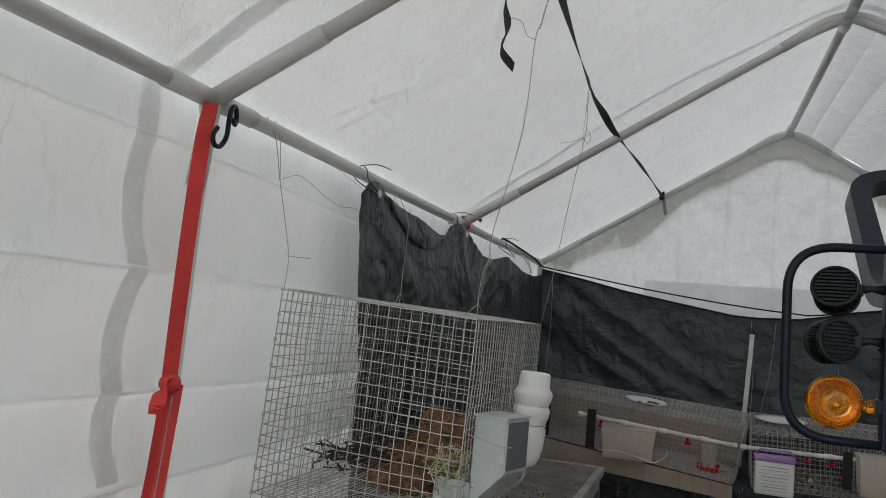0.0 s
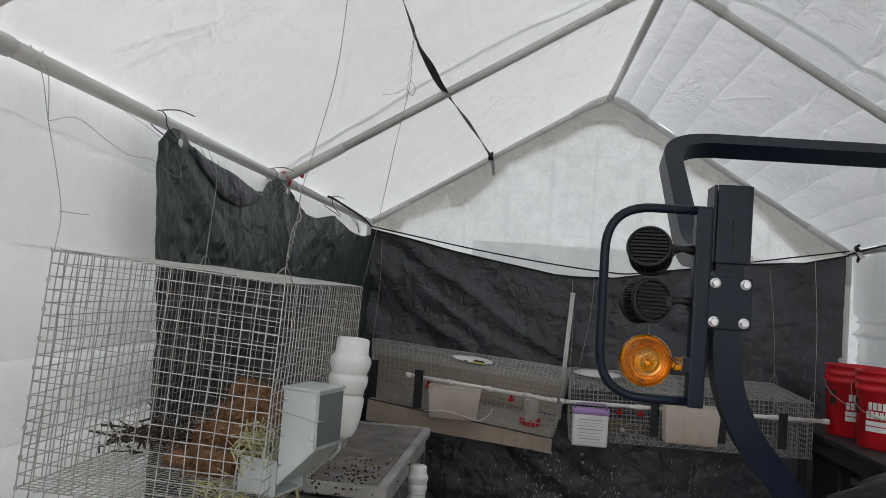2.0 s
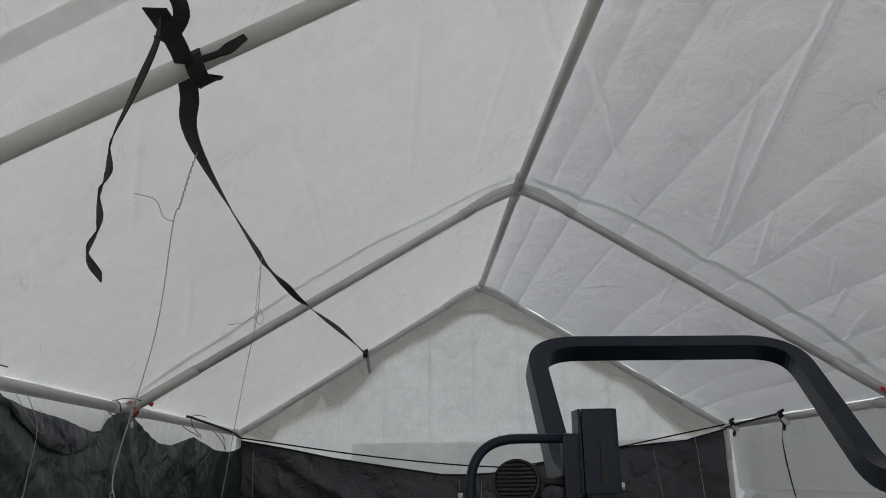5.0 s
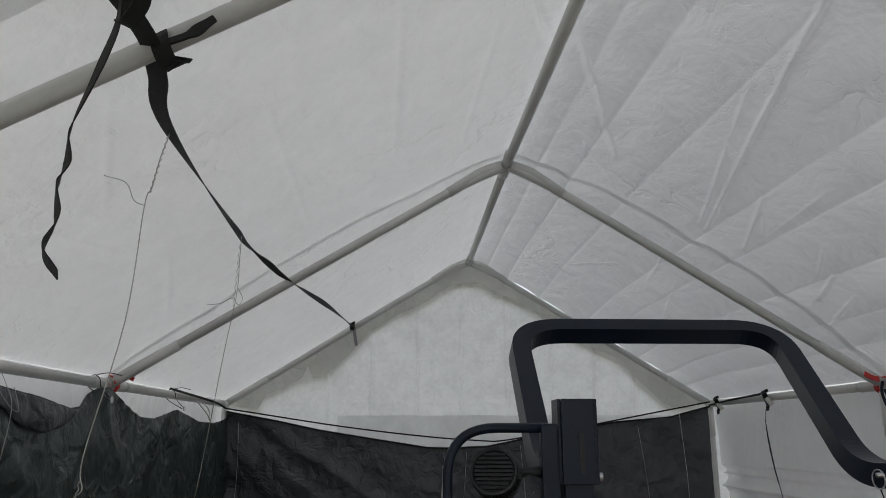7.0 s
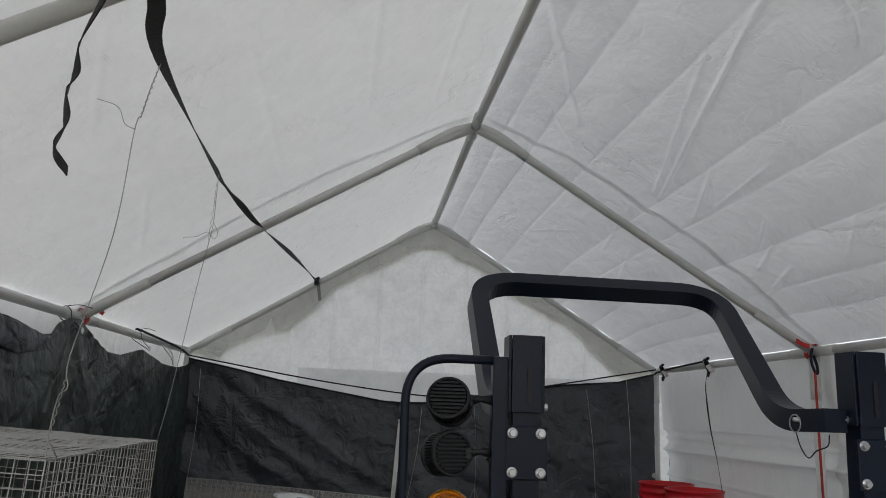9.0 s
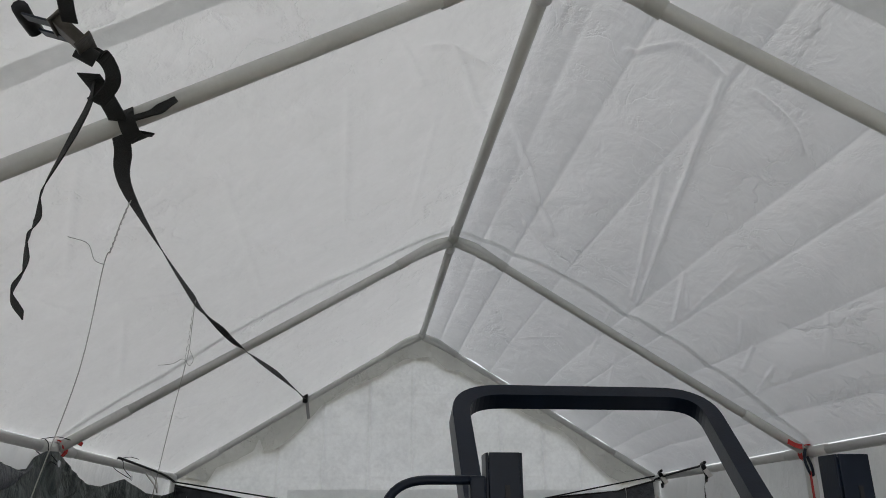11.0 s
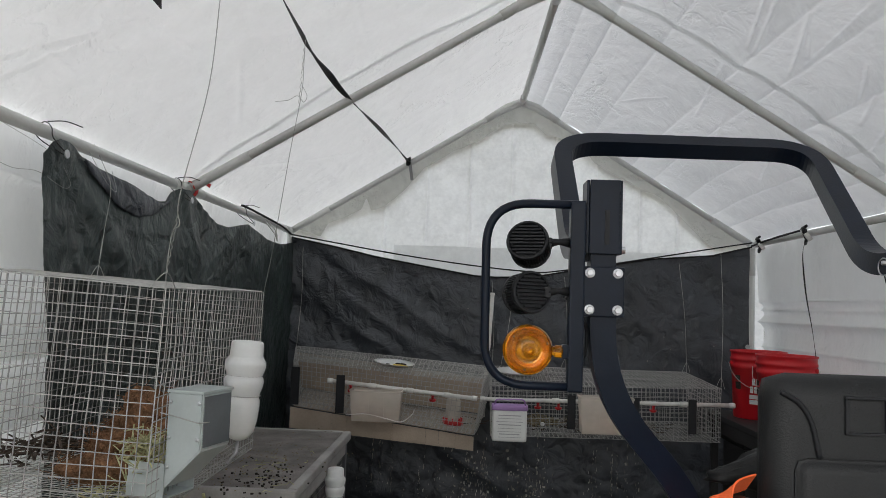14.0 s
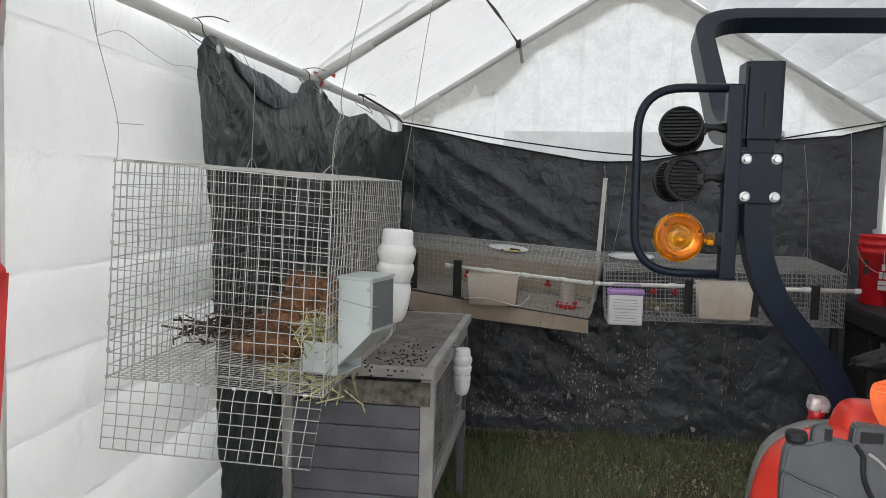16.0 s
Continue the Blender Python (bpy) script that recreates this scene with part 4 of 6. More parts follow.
    for r0, r1, z0, n in ((0.0525, 0.0595, 0.0185, 60), (0.0435, 0.0495, 0.0225, 60), (0.036, 0.0415, 0.0245, 48)):
        for k in range(n):
            add_box(bm, (r0, -0.0013, z0 - 0.004), (r1, 0.0013, z0 + 0.0036), 0, BM @ pose(0, 0, 0, 0, 0, 360 / n * k))
    part("lens_ribs", bm, M_AMBER, bea)
    for a in (20, 140, 260):
        part("lens_screw", lathe([(0.004, 0.018), (0.004, 0.022), (0.002, 0.0225)], 10, BM @ pose(0.0505 * math.cos(radians(a)), 0.0505 * math.sin(radians(a)), 0)), M_OLDBRASS, bea)
    part("beacon_reflector", lathe([(0.001, -0.012), (0.05, -0.012), (0.057, 0.006), (0.052, 0.006), (0.03, -0.004), (0.012, -0.009), (0.001, -0.01)], 32, BM), M_MIRROR, bea, "bright dished reflector", smooth=True)
    part("bulb", lathe([(0.004, -0.009), (0.008, -0.004), (0.009, 0.004), (0.006, 0.01), (0.001, 0.012)], 16, BM @ pose(0.004, -0.004, 0)), M_MIRROR, bea, smooth=True)
    part("beacon_stem", tube([(-0.098, 1.955, 1.521), (-0.082, 1.955, 1.519), (-0.081, 1.955, 1.519), (-0.062, 1.955, 1.518)], [0.012, 0.012, 0.0165, 0.0165], 12), M_AMBER, t)
    part("beacon_mount", box((-0.063, 1.94, 1.5), (-0.046, 1.972, 1.537), 0.004), M_STEEL, t)
    part("cable", tube(spline([(-0.05, 1.99, 1.66), (0.0, 2.0, 1.6), (0.005, 2.0, 1.52), (-0.03, 2.0, 1.45)], 6), 0.005, 6), M_RUBBER, t, smooth=True)

    # seat
    bm = bmesh.new()
    add_box(bm, (0.35, 1.64, 1.0), (0.85, 1.76, 1.505), 0.055)
    part("seat_back", bm, M_SEAT, t, smooth=True)
    part("seat_bolster", box((0.40, 1.612, 1.06), (0.74, 1.66, 1.33), 0.03), M_SEAT, t, smooth=True)
    part("back_seam", tube(spline([(0.371, 1.637, 1.468), (0.409, 1.637, 1.446), (0.436, 1.637, 1.403), (0.453, 1.637, 1.329)], 6), 0.006, 8), M_RUBBER, t, smooth=True)
    for dx in (0, 1):
        part("back_recess", box((0.506 + 0.085 * dx, 1.632, 1.382), (0.506 + 0.008 + 0.085 * dx, 1.642, 1.458), 0.002), M_RUBBER, t)
        part("back_recess", box((0.506, 1.632, 1.458 - 0.076 * dx), (0.506 + 0.09, 1.642, 1.458 + 0.006 - 0.076 * dx), 0.002), M_RUBBER, t)
    part("seat_cushion", box((0.32, 1.2, 0.93), (0.82, 1.66, 1.05), 0.045), M_SEAT, t, smooth=True)
    for x in (0.295, 0.88):
        part("armrest", box((x - 0.033, 1.32, 1.155), (x + 0.033, 1.69, 1.24), 0.028, None), M_RUBBER, t, smooth=True)
        part("armrest_pivot", lathe([(0.03, -0.04), (0.03, 0.042), (0.022, 0.046)], 20, pose(x, 1.64, 1.195, 0, 90, 0)), M_RUBBER, t, smooth=True)
    # bodywork
    rim = [(0.052, 0.6), (0.056, 0.76), (0.062, 0.847), (0.07, 0.9), (0.08, 0.94), (0.1, 0.985), (0.14, 1.022), (0.195, 1.047), (0.25, 1.055), (0.42, 1.055)]
    for s in (-1, 1):
        cx = 0.56 + s * 0.365

        def shell(ys, name, material, label):
            bm = bmesh.new()
            rows = []
            for y, k, dx, dz in ys:
                row = []
                for p in spline([(a, c, 0) for a, c in rim], 4):
                    x, z = 0.42 + (p[0] - 0.42) * k + dx * (0.42 - p[0]) / 0.36, 0.75 + (p[1] - 0.75) * k + dz * max(0.0, (p[1] - 0.6) / 0.4)
                    row.append(bm.verts.new((x if s < 0 else 1.12 - x, y, z)))
                rows.append(row)
            for a, c in zip(rows, rows[1:]):
                for q in range(len(a) - 1):
                    bm.faces.new((a[q], a[q + 1], c[q + 1], c[q]))
            bmesh.ops.recalc_face_normals(bm, faces=bm.faces)
            bmesh.ops.solidify(bm, geom=bm.faces[:], thickness=0.006)
            return part(name, bm, material, t, label, smooth=True)

        shell(((2.0, 0.99, 0, 0), (1.985, 1.0, 0, 0), (1.96, 1.0, 0, 0), (1.945, 0.985, 0, 0)), "fender_lip", M_LIP, "grey fender lip")
        shell(((1.95, 0.95, 0, 0), (1.93, 0.99, -0.008, 0.004), (1.88, 1.0, -0.022, 0.016), (1.82, 1.0, -0.032, 0.03), (1.77, 0.97, -0.03, 0.03), (1.69, 0.89, -0.02, 0.02), (1.6, 0.78, 0, 0)), "fender", M_ORANGE, "orange painted fender")
        wheel = part("wheel", lathe([(0.15, -0.12), (0.26, -0.13), (0.3, -0.09), (0.3, 0.09), (0.26, 0.13), (0.15, 0.12)], 36, pose(cx, 1.8, 0.3, 0, 90, 0)), M_RUBBER, t, "black rear tyre", smooth=True)
        part("rim", lathe([(0.02, -0.1), (0.15, -0.11), (0.15, 0.11), (0.02, 0.1)], 24, pose(cx, 1.8, 0.3, 0, 90, 0)), M_ORANGE, wheel)
    bm = bmesh.new()
    bmesh.ops.create_icosphere(bm, subdivisions=4, radius=1)
    for v in bm.verts:
        c = Vector([math.copysign(abs(q) ** 0.5, q) for q in v.co])
        v.co = (0.315 + (0.095 - 0.02 * c.z) * c.x, 1.855 + (0.075 - 0.02 * c.z) * c.y, 1.06 + 0.082 * c.z - 0.008 * c.x)
    part("seat_pan_cover", bm, M_ORANGE, t, "orange moulded cover", smooth=True)
    def moulding(name, outline, y0, y1, bevel, parent, material):
        bm = bmesh.new()
        fr = [bm.verts.new((x, y0, z)) for x, z in outline]
        bk = [bm.verts.new((x, y1, z)) for x, z in outline]
        bm.faces.new(fr)
        bm.faces.new(bk[::-1])
        for q in range(len(outline)):
            w = (q + 1) % len(outline)
            bm.faces.new((fr[w], fr[q], bk[q], bk[w]))
        bmesh.ops.recalc_face_normals(bm, faces=bm.faces)
        if bevel:
            bmesh.ops.bevel(bm, geom=bm.edges[:], offset=bevel, segments=3, affect="EDGES")
        return part(name, bm, material, parent, smooth=False)

    con = moulding("console", [(0.006, 0.8), (0.004, 1.08), (0.009, 1.128), (0.018, 1.14), (0.05, 1.14), (0.088, 1.153), (0.15, 1.143), (0.19, 1.118), (0.24, 1.075), (0.31, 1.05), (0.32, 0.8)], 1.5, 1.53, 0.006, t, M_GREYP)
    con["label"] = "dark grey moulded side console"
    moulding("console_skirt", [(-0.004, 0.8), (-0.002, 1.075), (0.004, 1.084), (0.05, 1.062), (0.1, 1.045), (0.15, 1.012), (0.3, 0.95), (0.3, 0.8)], 1.478, 1.499, 0.004, con, M_GREYP)
    moulding("console_block", [(0.058, 1.12), (0.062, 1.168), (0.07, 1.176), (0.092, 1.178), (0.098, 1.17), (0.1, 1.12)], 1.505, 1.528, 0.003, con, M_GREYP)
    moulding("console_block", [(0.135, 1.13), (0.139, 1.178), (0.146, 1.184), (0.2, 1.18), (0.208, 1.173), (0.22, 1.1)], 1.505, 1.535, 0.004, con, M_GREYP)
    part("block_recess", box((0.15, 1.501, 1.148), (0.192, 1.506, 1.17), 0.001), M_RUBBER, con)
    part("block_recess", box((0.082, 1.501, 1.148), (0.096, 1.506, 1.172), 0.001), M_RUBBER, con)
    part("filler_cap", lathe([(0.019, 0), (0.0215, 0.006), (0.0215, 0.016), (0.018, 0.021), (0.002, 0.022)], 24, pose(0.032, 1.515, 1.139)), M_RUBBER, con, "black ribbed cap")
    part("lever_slot", tube(spline([(0.14, 1.499, 1.143), (0.155, 1.497, 1.12), (0.158, 1.496, 1.08), (0.18, 1.496, 1.035), (0.23, 1.496, 0.99)], 5), 0.005, 8), M_RUBBER, con)
    part("lever_slot", tube(spline([(0.16, 1.54, 1.143), (0.2, 1.52, 1.125), (0.25, 1.5, 1.085), (0.3, 1.498, 1.05)], 5), 0.006, 8), M_RUBBER, con)
    part("worn_edge", tube(spline([(0.165, 1.5, 1.128), (0.185, 1.499, 1.115), (0.205, 1.498, 1.095)], 5), 0.003, 6), M_TRIM, con)
    lever = part("control_lever", tube([(0.236, 2.02, 0.93), (0.236, 2.02, 1.02), (0.236, 2.02, 1.032), (0.237, 2.02, 1.055), (0.238, 2.02, 1.075)], [0.032, 0.03, 0.025, 0.019, 0.024], 14), M_REDP, t, "red lever", smooth=True)
    bm = bmesh.new()
    add_box(bm, (-0.026, -0.024, 0), (0.026, 0.024, 0.04), 0.011)
    for v in bm.verts:
        v.co += Vector((ns(v.co.x * 60, v.co.z * 60, 1), 0, ns(v.co.x * 60, v.co.y * 60, 5))) * 0.003
        v.co = pose(0.239, 2.02, 1.066, 0, 3, 0) @ v.co
    part("lever_knob", bm, M_CHIPPED, lever, "worn silver knob with chipped paint", smooth=True)
    part("seat_belt", ribbon(spline(BELT, 6), 0.05, 0.004, (0.75, 0.0, 0.65)), M_SAFETY, t, "bright orange belt webbing")
    bm = bmesh.new()
    bmesh.ops.create_icosphere(bm, subdivisions=4, radius=1)
    for v in bm.verts:
        c = v.co
        k = 1 + 0.2 * abs(ns(c.x * 2.2, c.y * 2, c.z * 2.2)) + 0.1 * abs(ns(c.x * 6, c.y * 6, c.z * 6))
        taper = 0.35 + 0.65 * smooth01((c.x + 1.0) / 1.3)
        v.co = (0.70 + 0.27 * c.x * k, 2.3 + 0.1 * c.y * k * taper, 1.19 + 0.105 * c.z * k * taper + 0.05 * c.x)
    part("rear_bag", bm, M_SEAT, t, "slumped dark grey cloth bag", smooth=True)
    part("chassis", box((0.15, 0.9, 0.3), (0.95, 2.2, 0.75), 0.03), M_STEEL, t)
    part("seat_base", box((0.35, 1.25, 0.75), (0.8, 1.7, 0.93), 0.02), M_STEEL, t)


tractor()


# ---------------------------------------------------------------- straps and wires
def ratchet_strap():
    t = thing("ratchet_strap", "black ratchet tie-down strap slung along under the roof", "strap")
    part("webbing", ribbon(spline([(-0.62, -0.6, 2.46), (-0.66, 0.2, 2.45), (-0.69, 0.72, 2.455), (-0.735, 0.93, 2.475)], 8), 0.021, 0.002, (1, 0, 0)), M_STRAP, t)
    main = spline([(-0.745, 1.04, 2.46), (-0.75, 1.12, 2.472), (-0.768, 1.25, 2.492), (-0.79, 1.35, 2.488), (-0.846, 1.6, 2.487), (-0.864, 2.336, 2.463), (-0.862, 2.7, 2.473), (-0.85, 3.13, 2.487), (-0.80, 4.1, 2.545), (-0.746, 4.975, 2.565)], 8)
    part("webbing", ribbon(main, 0.034, 0.002, (1, 0, 0), ((0, 0), (0.3, 5), (0.44, 22), (0.5, 58), (0.556, 84), (0.6, 40), (0.68, 5), (0.76, 10), (0.83, 60), (0.87, 80), (0.93, 55), (1, 20))), M_STRAP, t)
    RM = pose(-0.745, 0.965, 2.478, 20, 35, 25)
    r = part("ratchet", box((-0.026, -0.03, -0.009), (0.026, 0.03, 0.009), 0.004, RM), M_OLDSTEEL, t, "dull steel ratchet buckle")
    for dx in (-0.024, 0.024):
        part("cheek_plate", box((-0.0018, -0.04, -0.014), (0.0018, 0.036, 0.016), 0.001, RM @ pose(dx, 0, 0)), M_OLDSTEEL, r)
        part("lever_arm", box((-0.0018, -0.009, 0), (0.0018, 0.009, 0.075), 0.001, pose(-0.745, 0.965, 2.478, 0, -68, -15) @ pose(0, dx * 0.8, 0)), M_STEEL, r)
    part("lever_grip", tube([(-0.822, 0.955, 2.515), (-0.826, 0.985, 2.518), (-0.82, 1.01, 2.512)], 0.012, 10), M_RUBBER, r, smooth=True)
    part("spool", tube([(-0.745, 0.985, 2.468), (-0.72, 1.0, 2.46)], 0.013, 12), M_STRAP, r, smooth=True)
    part("webbing_loop", ribbon(spline([(-0.735, 0.985, 2.475), (-0.715, 1.02, 2.475), (-0.71, 1.05, 2.455), (-0.735, 1.075, 2.435), (-0.75, 1.09, 2.44)], 6), 0.024, 0.003, (0.5, 0.8, 0)), M_STRAP, t)
    tail = spline([(-0.742, 1.06, 2.46), (-0.758, 1.09, 2.43), (-0.8, 1.13, 2.37), (-0.836, 1.158, 2.31), (-0.833, 1.155, 2.26), (-0.842, 1.152, 2.223), (-0.828, 1.135, 2.17), (-0.832, 1.115, 2.124), (-0.805, 1.107, 2.088)], 8)
    part("loose_end", ribbon(tail, 0.021, 0.002, (1, 0.2, 0), ((0, 75), (0.2, 60), (0.38, 82), (0.5, 50), (0.6, 85), (0.72, 60), (0.85, 84), (0.94, 74), (1, 80))), M_STRAP, t)
    # wrap round the rafter
    cx, cz = -0.775, EAVE + (2.962 - EAVE) * (W - 0.775) / (W + 0.075)
    wrap = [(cx + 0.003 * k, 1.262 + 0.026 * math.cos(a), cz + 0.026 * math.sin(a)) for k, a in enumerate([i * math.pi / 8 for i in range(17)])]
    part("wrap", ribbon(wrap, 0.03, 0.003, (1, 0, 0.58)), M_STRAP, t)
    part("wrap_end", ribbon(spline([(cx + 0.04, 1.235, cz), (cx + 0.075, 1.23, cz + 0.012), (cx + 0.11, 1.23, cz + 0.04)], 6), [0.01] * 6 + [0.014, 0.018, 0.018, 0.016, 0.013, 0.012, 0.01], 0.006, (0, 0, 1)), M_STRAP, t)
    part("end_knot", box((-0.765, 4.955, 2.54), (-0.735, 5.03, 2.60), 0.006), M_STRAP, t)
    part("end_tail", ribbon([(-0.74, 4.97, 2.56), (-0.73, 4.965, 2.5), (-0.72, 4.965, 2.44)], 0.02, 0.002), M_SKIRTP, t)


M_OLDSTEEL = mat("dull_steel", (0.12, 0.11, 0.1), 0.5, 0.7, vary=0.2, scale=40, bump=0.1)
M_SKIRTP = mat("grey_webbing", (0.3, 0.3, 0.3), 0.8, vary=0.1, bump=0.1)
ratchet_strap()


def red_strap():
    t = thing("red_strap", "red webbing strap with a pale edge hooked on the frame corner", "strap")
    a = spline([(-1.497, 1.205, 2.06), (-1.494, 1.185, 1.95), (-1.492, 1.172, 1.7), (-1.49, 1.165, 1.46)], 6)
    part("webbing", ribbon(a, 0.033, 0.003, (0.25, 1, 0), ((0, 65), (0.3, 25), (1, 10))), M_RED, t)
    b = spline([(-1.488, 1.165, 1.46), (-1.487, 1.150, 1.3), (-1.488, 1.118, 1.0), (-1.488, 1.09, 0.45), (-1.488, 1.08, 0.05)], 6)
    part("webbing", ribbon(b, 0.036, 0.003, (0.25, 1, 0)), M_RED, t)
    c = spline([(-1.48, 1.175, 1.46), (-1.48, 1.158, 1.3), (-1.482, 1.128, 1.0), (-1.48, 1.1, 0.45), (-1.48, 1.09, 0.06)], 6)
    part("webbing", ribbon(c, 0.030, 0.003, (0.7, 0.7, 0)), M_RED, t)
    part("pale_edge", ribbon([p + Vector((0.006, 0.008, 0)) for p in b], 0.006, 0.004, (0.25, 1, 0)), M_TRIM, t)
    part("knot", lathe([(0.006, -0.02), (0.02, -0.012), (0.023, 0.002), (0.018, 0.014), (0.006, 0.02)], 12, pose(-1.487, 1.165, 1.46, 20, 0, 0)), M_RED, t, smooth=True)
    part("loose_end", ribbon(spline([(-1.48, 1.16, 1.46), (-1.475, 1.13, 1.455), (-1.47, 1.112, 1.425), (-1.47, 1.108, 1.405)], 6), 0.03, 0.002, (0.2, 0.5, 0.8)), M_RED, t)
    s_hook = spline([(-1.47, 1.20, 2.005), (-1.468, 1.185, 1.985), (-1.466, 1.19, 1.965), (-1.468, 1.215, 1.968), (-1.47, 1.235, 1.995), (-1.472, 1.24, 2.03), (-1.475, 1.25, 2.06), (-1.48, 1.27, 2.07), (-1.485, 1.285, 2.05), (-1.478, 1.272, 2.03), (-1.47, 1.25, 2.035)], 6)
    part("s_hook", tube(s_hook, 0.0055, 8), M_STEEL, t, "black steel hook", smooth=True)


red_strap()


def tie_wire(name_parent, pts, r=0.0012):
    return part("wire_strand", tube(spline(pts, 6), r, 5), M_TIE, name_parent, smooth=True)


def twisted(a, b, turns, rad=0.0016, r=0.0009):
    a, b = Vector(a), Vector(b)
    d = (b - a).normalized()
    u = d.cross(Vector((1, 0.3, 0))).normalized()
    w = d.cross(u)
    n = turns * 8
    return tube([a.lerp(b, i / n) + (u * math.cos(2 * math.pi * i / 8) + w * math.sin(2 * math.pi * i / 8)) * rad for i in range(n + 1)], r, 4)


h1 = thing("hanger_wire", "thin steel wire holding the cage from the eave tube", "wire", "hanger wires")
tie_wire(h1, [(-1.525, 1.47, 2.105), (-1.5, 1.48, 2.05), (-1.498, 1.515, 1.955), (-1.49, 1.55, 1.85), (-1.47, 1.55, 1.76), (-1.45, 1.51, 1.675)])
tie_wire(h1, [(-1.525, 1.51, 2.105), (-1.505, 1.51, 2.05), (-1.498, 1.515, 1.96)])
tie_wire(h1, [(-1.498, 1.515, 1.955), (-1.5, 1.62, 1.985), (-1.5, 1.75, 1.96), (-1.5, 1.86, 1.945), (-1.5, 1.98, 1.955), (-1.48, 2.08, 1.925), (-1.48, 2.11, 1.95), (-1.5, 2.03, 2.02), (-1.515, 1.72, 2.07)], 0.0009)
tie_wire(h1, [(-1.475, 1.55, 1.765), (-1.46, 1.58, 1.765), (-1.44, 1.61, 1.765)], 0.0009)
h2 = thing("hanger_wire", "twisted steel wire holding the cage from the eave tube", "wire", "hanger wires")
tie_wire(h2, [(-1.53, 2.33, 2.105), (-1.49, 2.33, 2.03), (-1.455, 2.31, 1.96), (-1.417, 2.209, 1.816), (-1.380, 2.108, 1.672)])
tie_wire(h2, [(-1.535, 2.28, 2.1), (-1.495, 2.27, 2.04), (-1.46, 2.3, 1.97), (-1.45, 2.34, 1.955), (-1.47, 2.34, 2.02)], 0.0009)
part("wire_strand", twisted((-1.410, 2.189, 1.787), (-1.391, 2.138, 1.715), 7, 0.0016), M_TIE, h2)
tie_wire(h2, [(-1.380, 2.068, 1.67), (-1.389, 2.132, 1.707), (-1.380, 2.158, 1.67)])
h3 = thing("hanger_wire", "thin wire running from the black strap to the cage corner", "wire", "hanger wires")
tie_wire(h3, [(-0.846, 1.6, 2.49), (-0.862, 1.6, 2.43), (-0.875, 1.605, 2.37), (-0.888, 1.61, 2.334), (-0.9, 1.60, 2.1), (-0.96, 1.62, 1.85), (-0.958, 1.625, 1.79), (-0.975, 1.63, 1.77), (-0.985, 1.635, 1.7), (-0.985, 1.635, 1.645)])
part("wire_strand", twisted((-0.85, 1.6, 2.48), (-0.878, 1.605, 2.36), 9, 0.0018), M_TIE, h3)
tie_wire(h3, [(-0.886, 1.61, 2.335), (-0.908, 1.605, 2.345), (-0.925, 1.6, 2.38), (-0.97, 1.6, 2.395)], 0.0009)
part("wire_strand", twisted((-0.96, 1.62, 1.82), (-0.985, 1.635, 1.68), 8, 0.0016), M_TIE, h3)
tie_wire(h3, [(-1.02, 1.63, 1.645), (-0.985, 1.635, 1.68), (-0.985, 1.69, 1.648)])
h4 = thing("hanger_wire", "looped wire running from the black strap to the cage", "wire", "hanger wires")
tie_wire(h4, [(-0.862, 2.335, 2.463), (-0.862, 2.33, 2.38), (-0.86, 2.31, 2.28), (-0.9, 2.36, 2.1), (-0.96, 2.44, 1.8), (-0.995, 2.48, 1.648)])
part("wire_strand", twisted((-0.863, 2.335, 2.46), (-0.87, 2.32, 2.24), 9, 0.0018), M_TIE, h4)
tie_wire(h4, [(-0.855, 2.3, 2.30), (-0.84, 2.3, 2.27), (-0.85, 2.3, 2.25), (-0.87, 2.3, 2.27), (-0.9, 2.3, 2.255), (-0.94, 2.3, 2.25)], 0.0009)


# strings down the back tarp to the low cages
for x0, z0, x1, y1, z1 in ((1.034, 1.94, 1.07, 4.85, 1.25), (1.3, 2.02, 1.1, 4.28, 1.21), (-1.42, 1.97, -1.415, 4.85, 1.325), (-0.17, 1.79, -0.155, 4.85, 1.24), (-0.03, 1.79, -0.1, 4.85, 1.245), (0.30, 1.83, 0.31, 4.85, 1.25)):
    t = thing("cage_string", "thin pale string from the tarp cord to the cage", "string", "cage strings")
    part("strand", tube(spline([(x0, 4.925, z0), ((x0 + x1) / 2 + 0.012, (4.925 + y1) / 2, (z0 + z1) / 2), (x1, y1, z1)], 8), 0.0015, 4), M_TIE, t)
    if x0 > 0.2:
        part("strand", tube(spline([(x1 - 0.03, y1, z1), (x1, y1 + 0.002, z1 + 0.06), (x1 + 0.02, y1, z1)], 4), 0.0012, 4), M_TIE, t)

# red cloth tie, hook and hanging strap at the far side corner fitting
t = thing("faded_red_strap", "faded red strap and black hook tied at the frame corner", "strap")
part("cloth_tie", ribbon([(1.525 + 0.032 * math.cos(a), 3.14 - 0.015 + 0.003 * i, EAVE + 0.032 * math.sin(a)) for i, a in enumerate([k * 0.5 for k in range(14)])], 0.03, 0.003, (0, 1, 0)), M_RED, t)
part("cloth_end", ribbon(spline([(1.49, 3.11, 2.10), (1.45, 3.09, 2.105), (1.415, 3.08, 2.12)], 5), 0.02, 0.002, (0, 0, 1)), M_RED, t)
part("hook", tube(spline([(1.49, 3.09, 2.09), (1.475, 3.08, 2.05), (1.48, 3.07, 2.0), (1.495, 3.07, 1.985), (1.50, 3.08, 2.02), (1.49, 3.085, 2.06)], 6), 0.006, 8), M_STEEL, t, smooth=True)
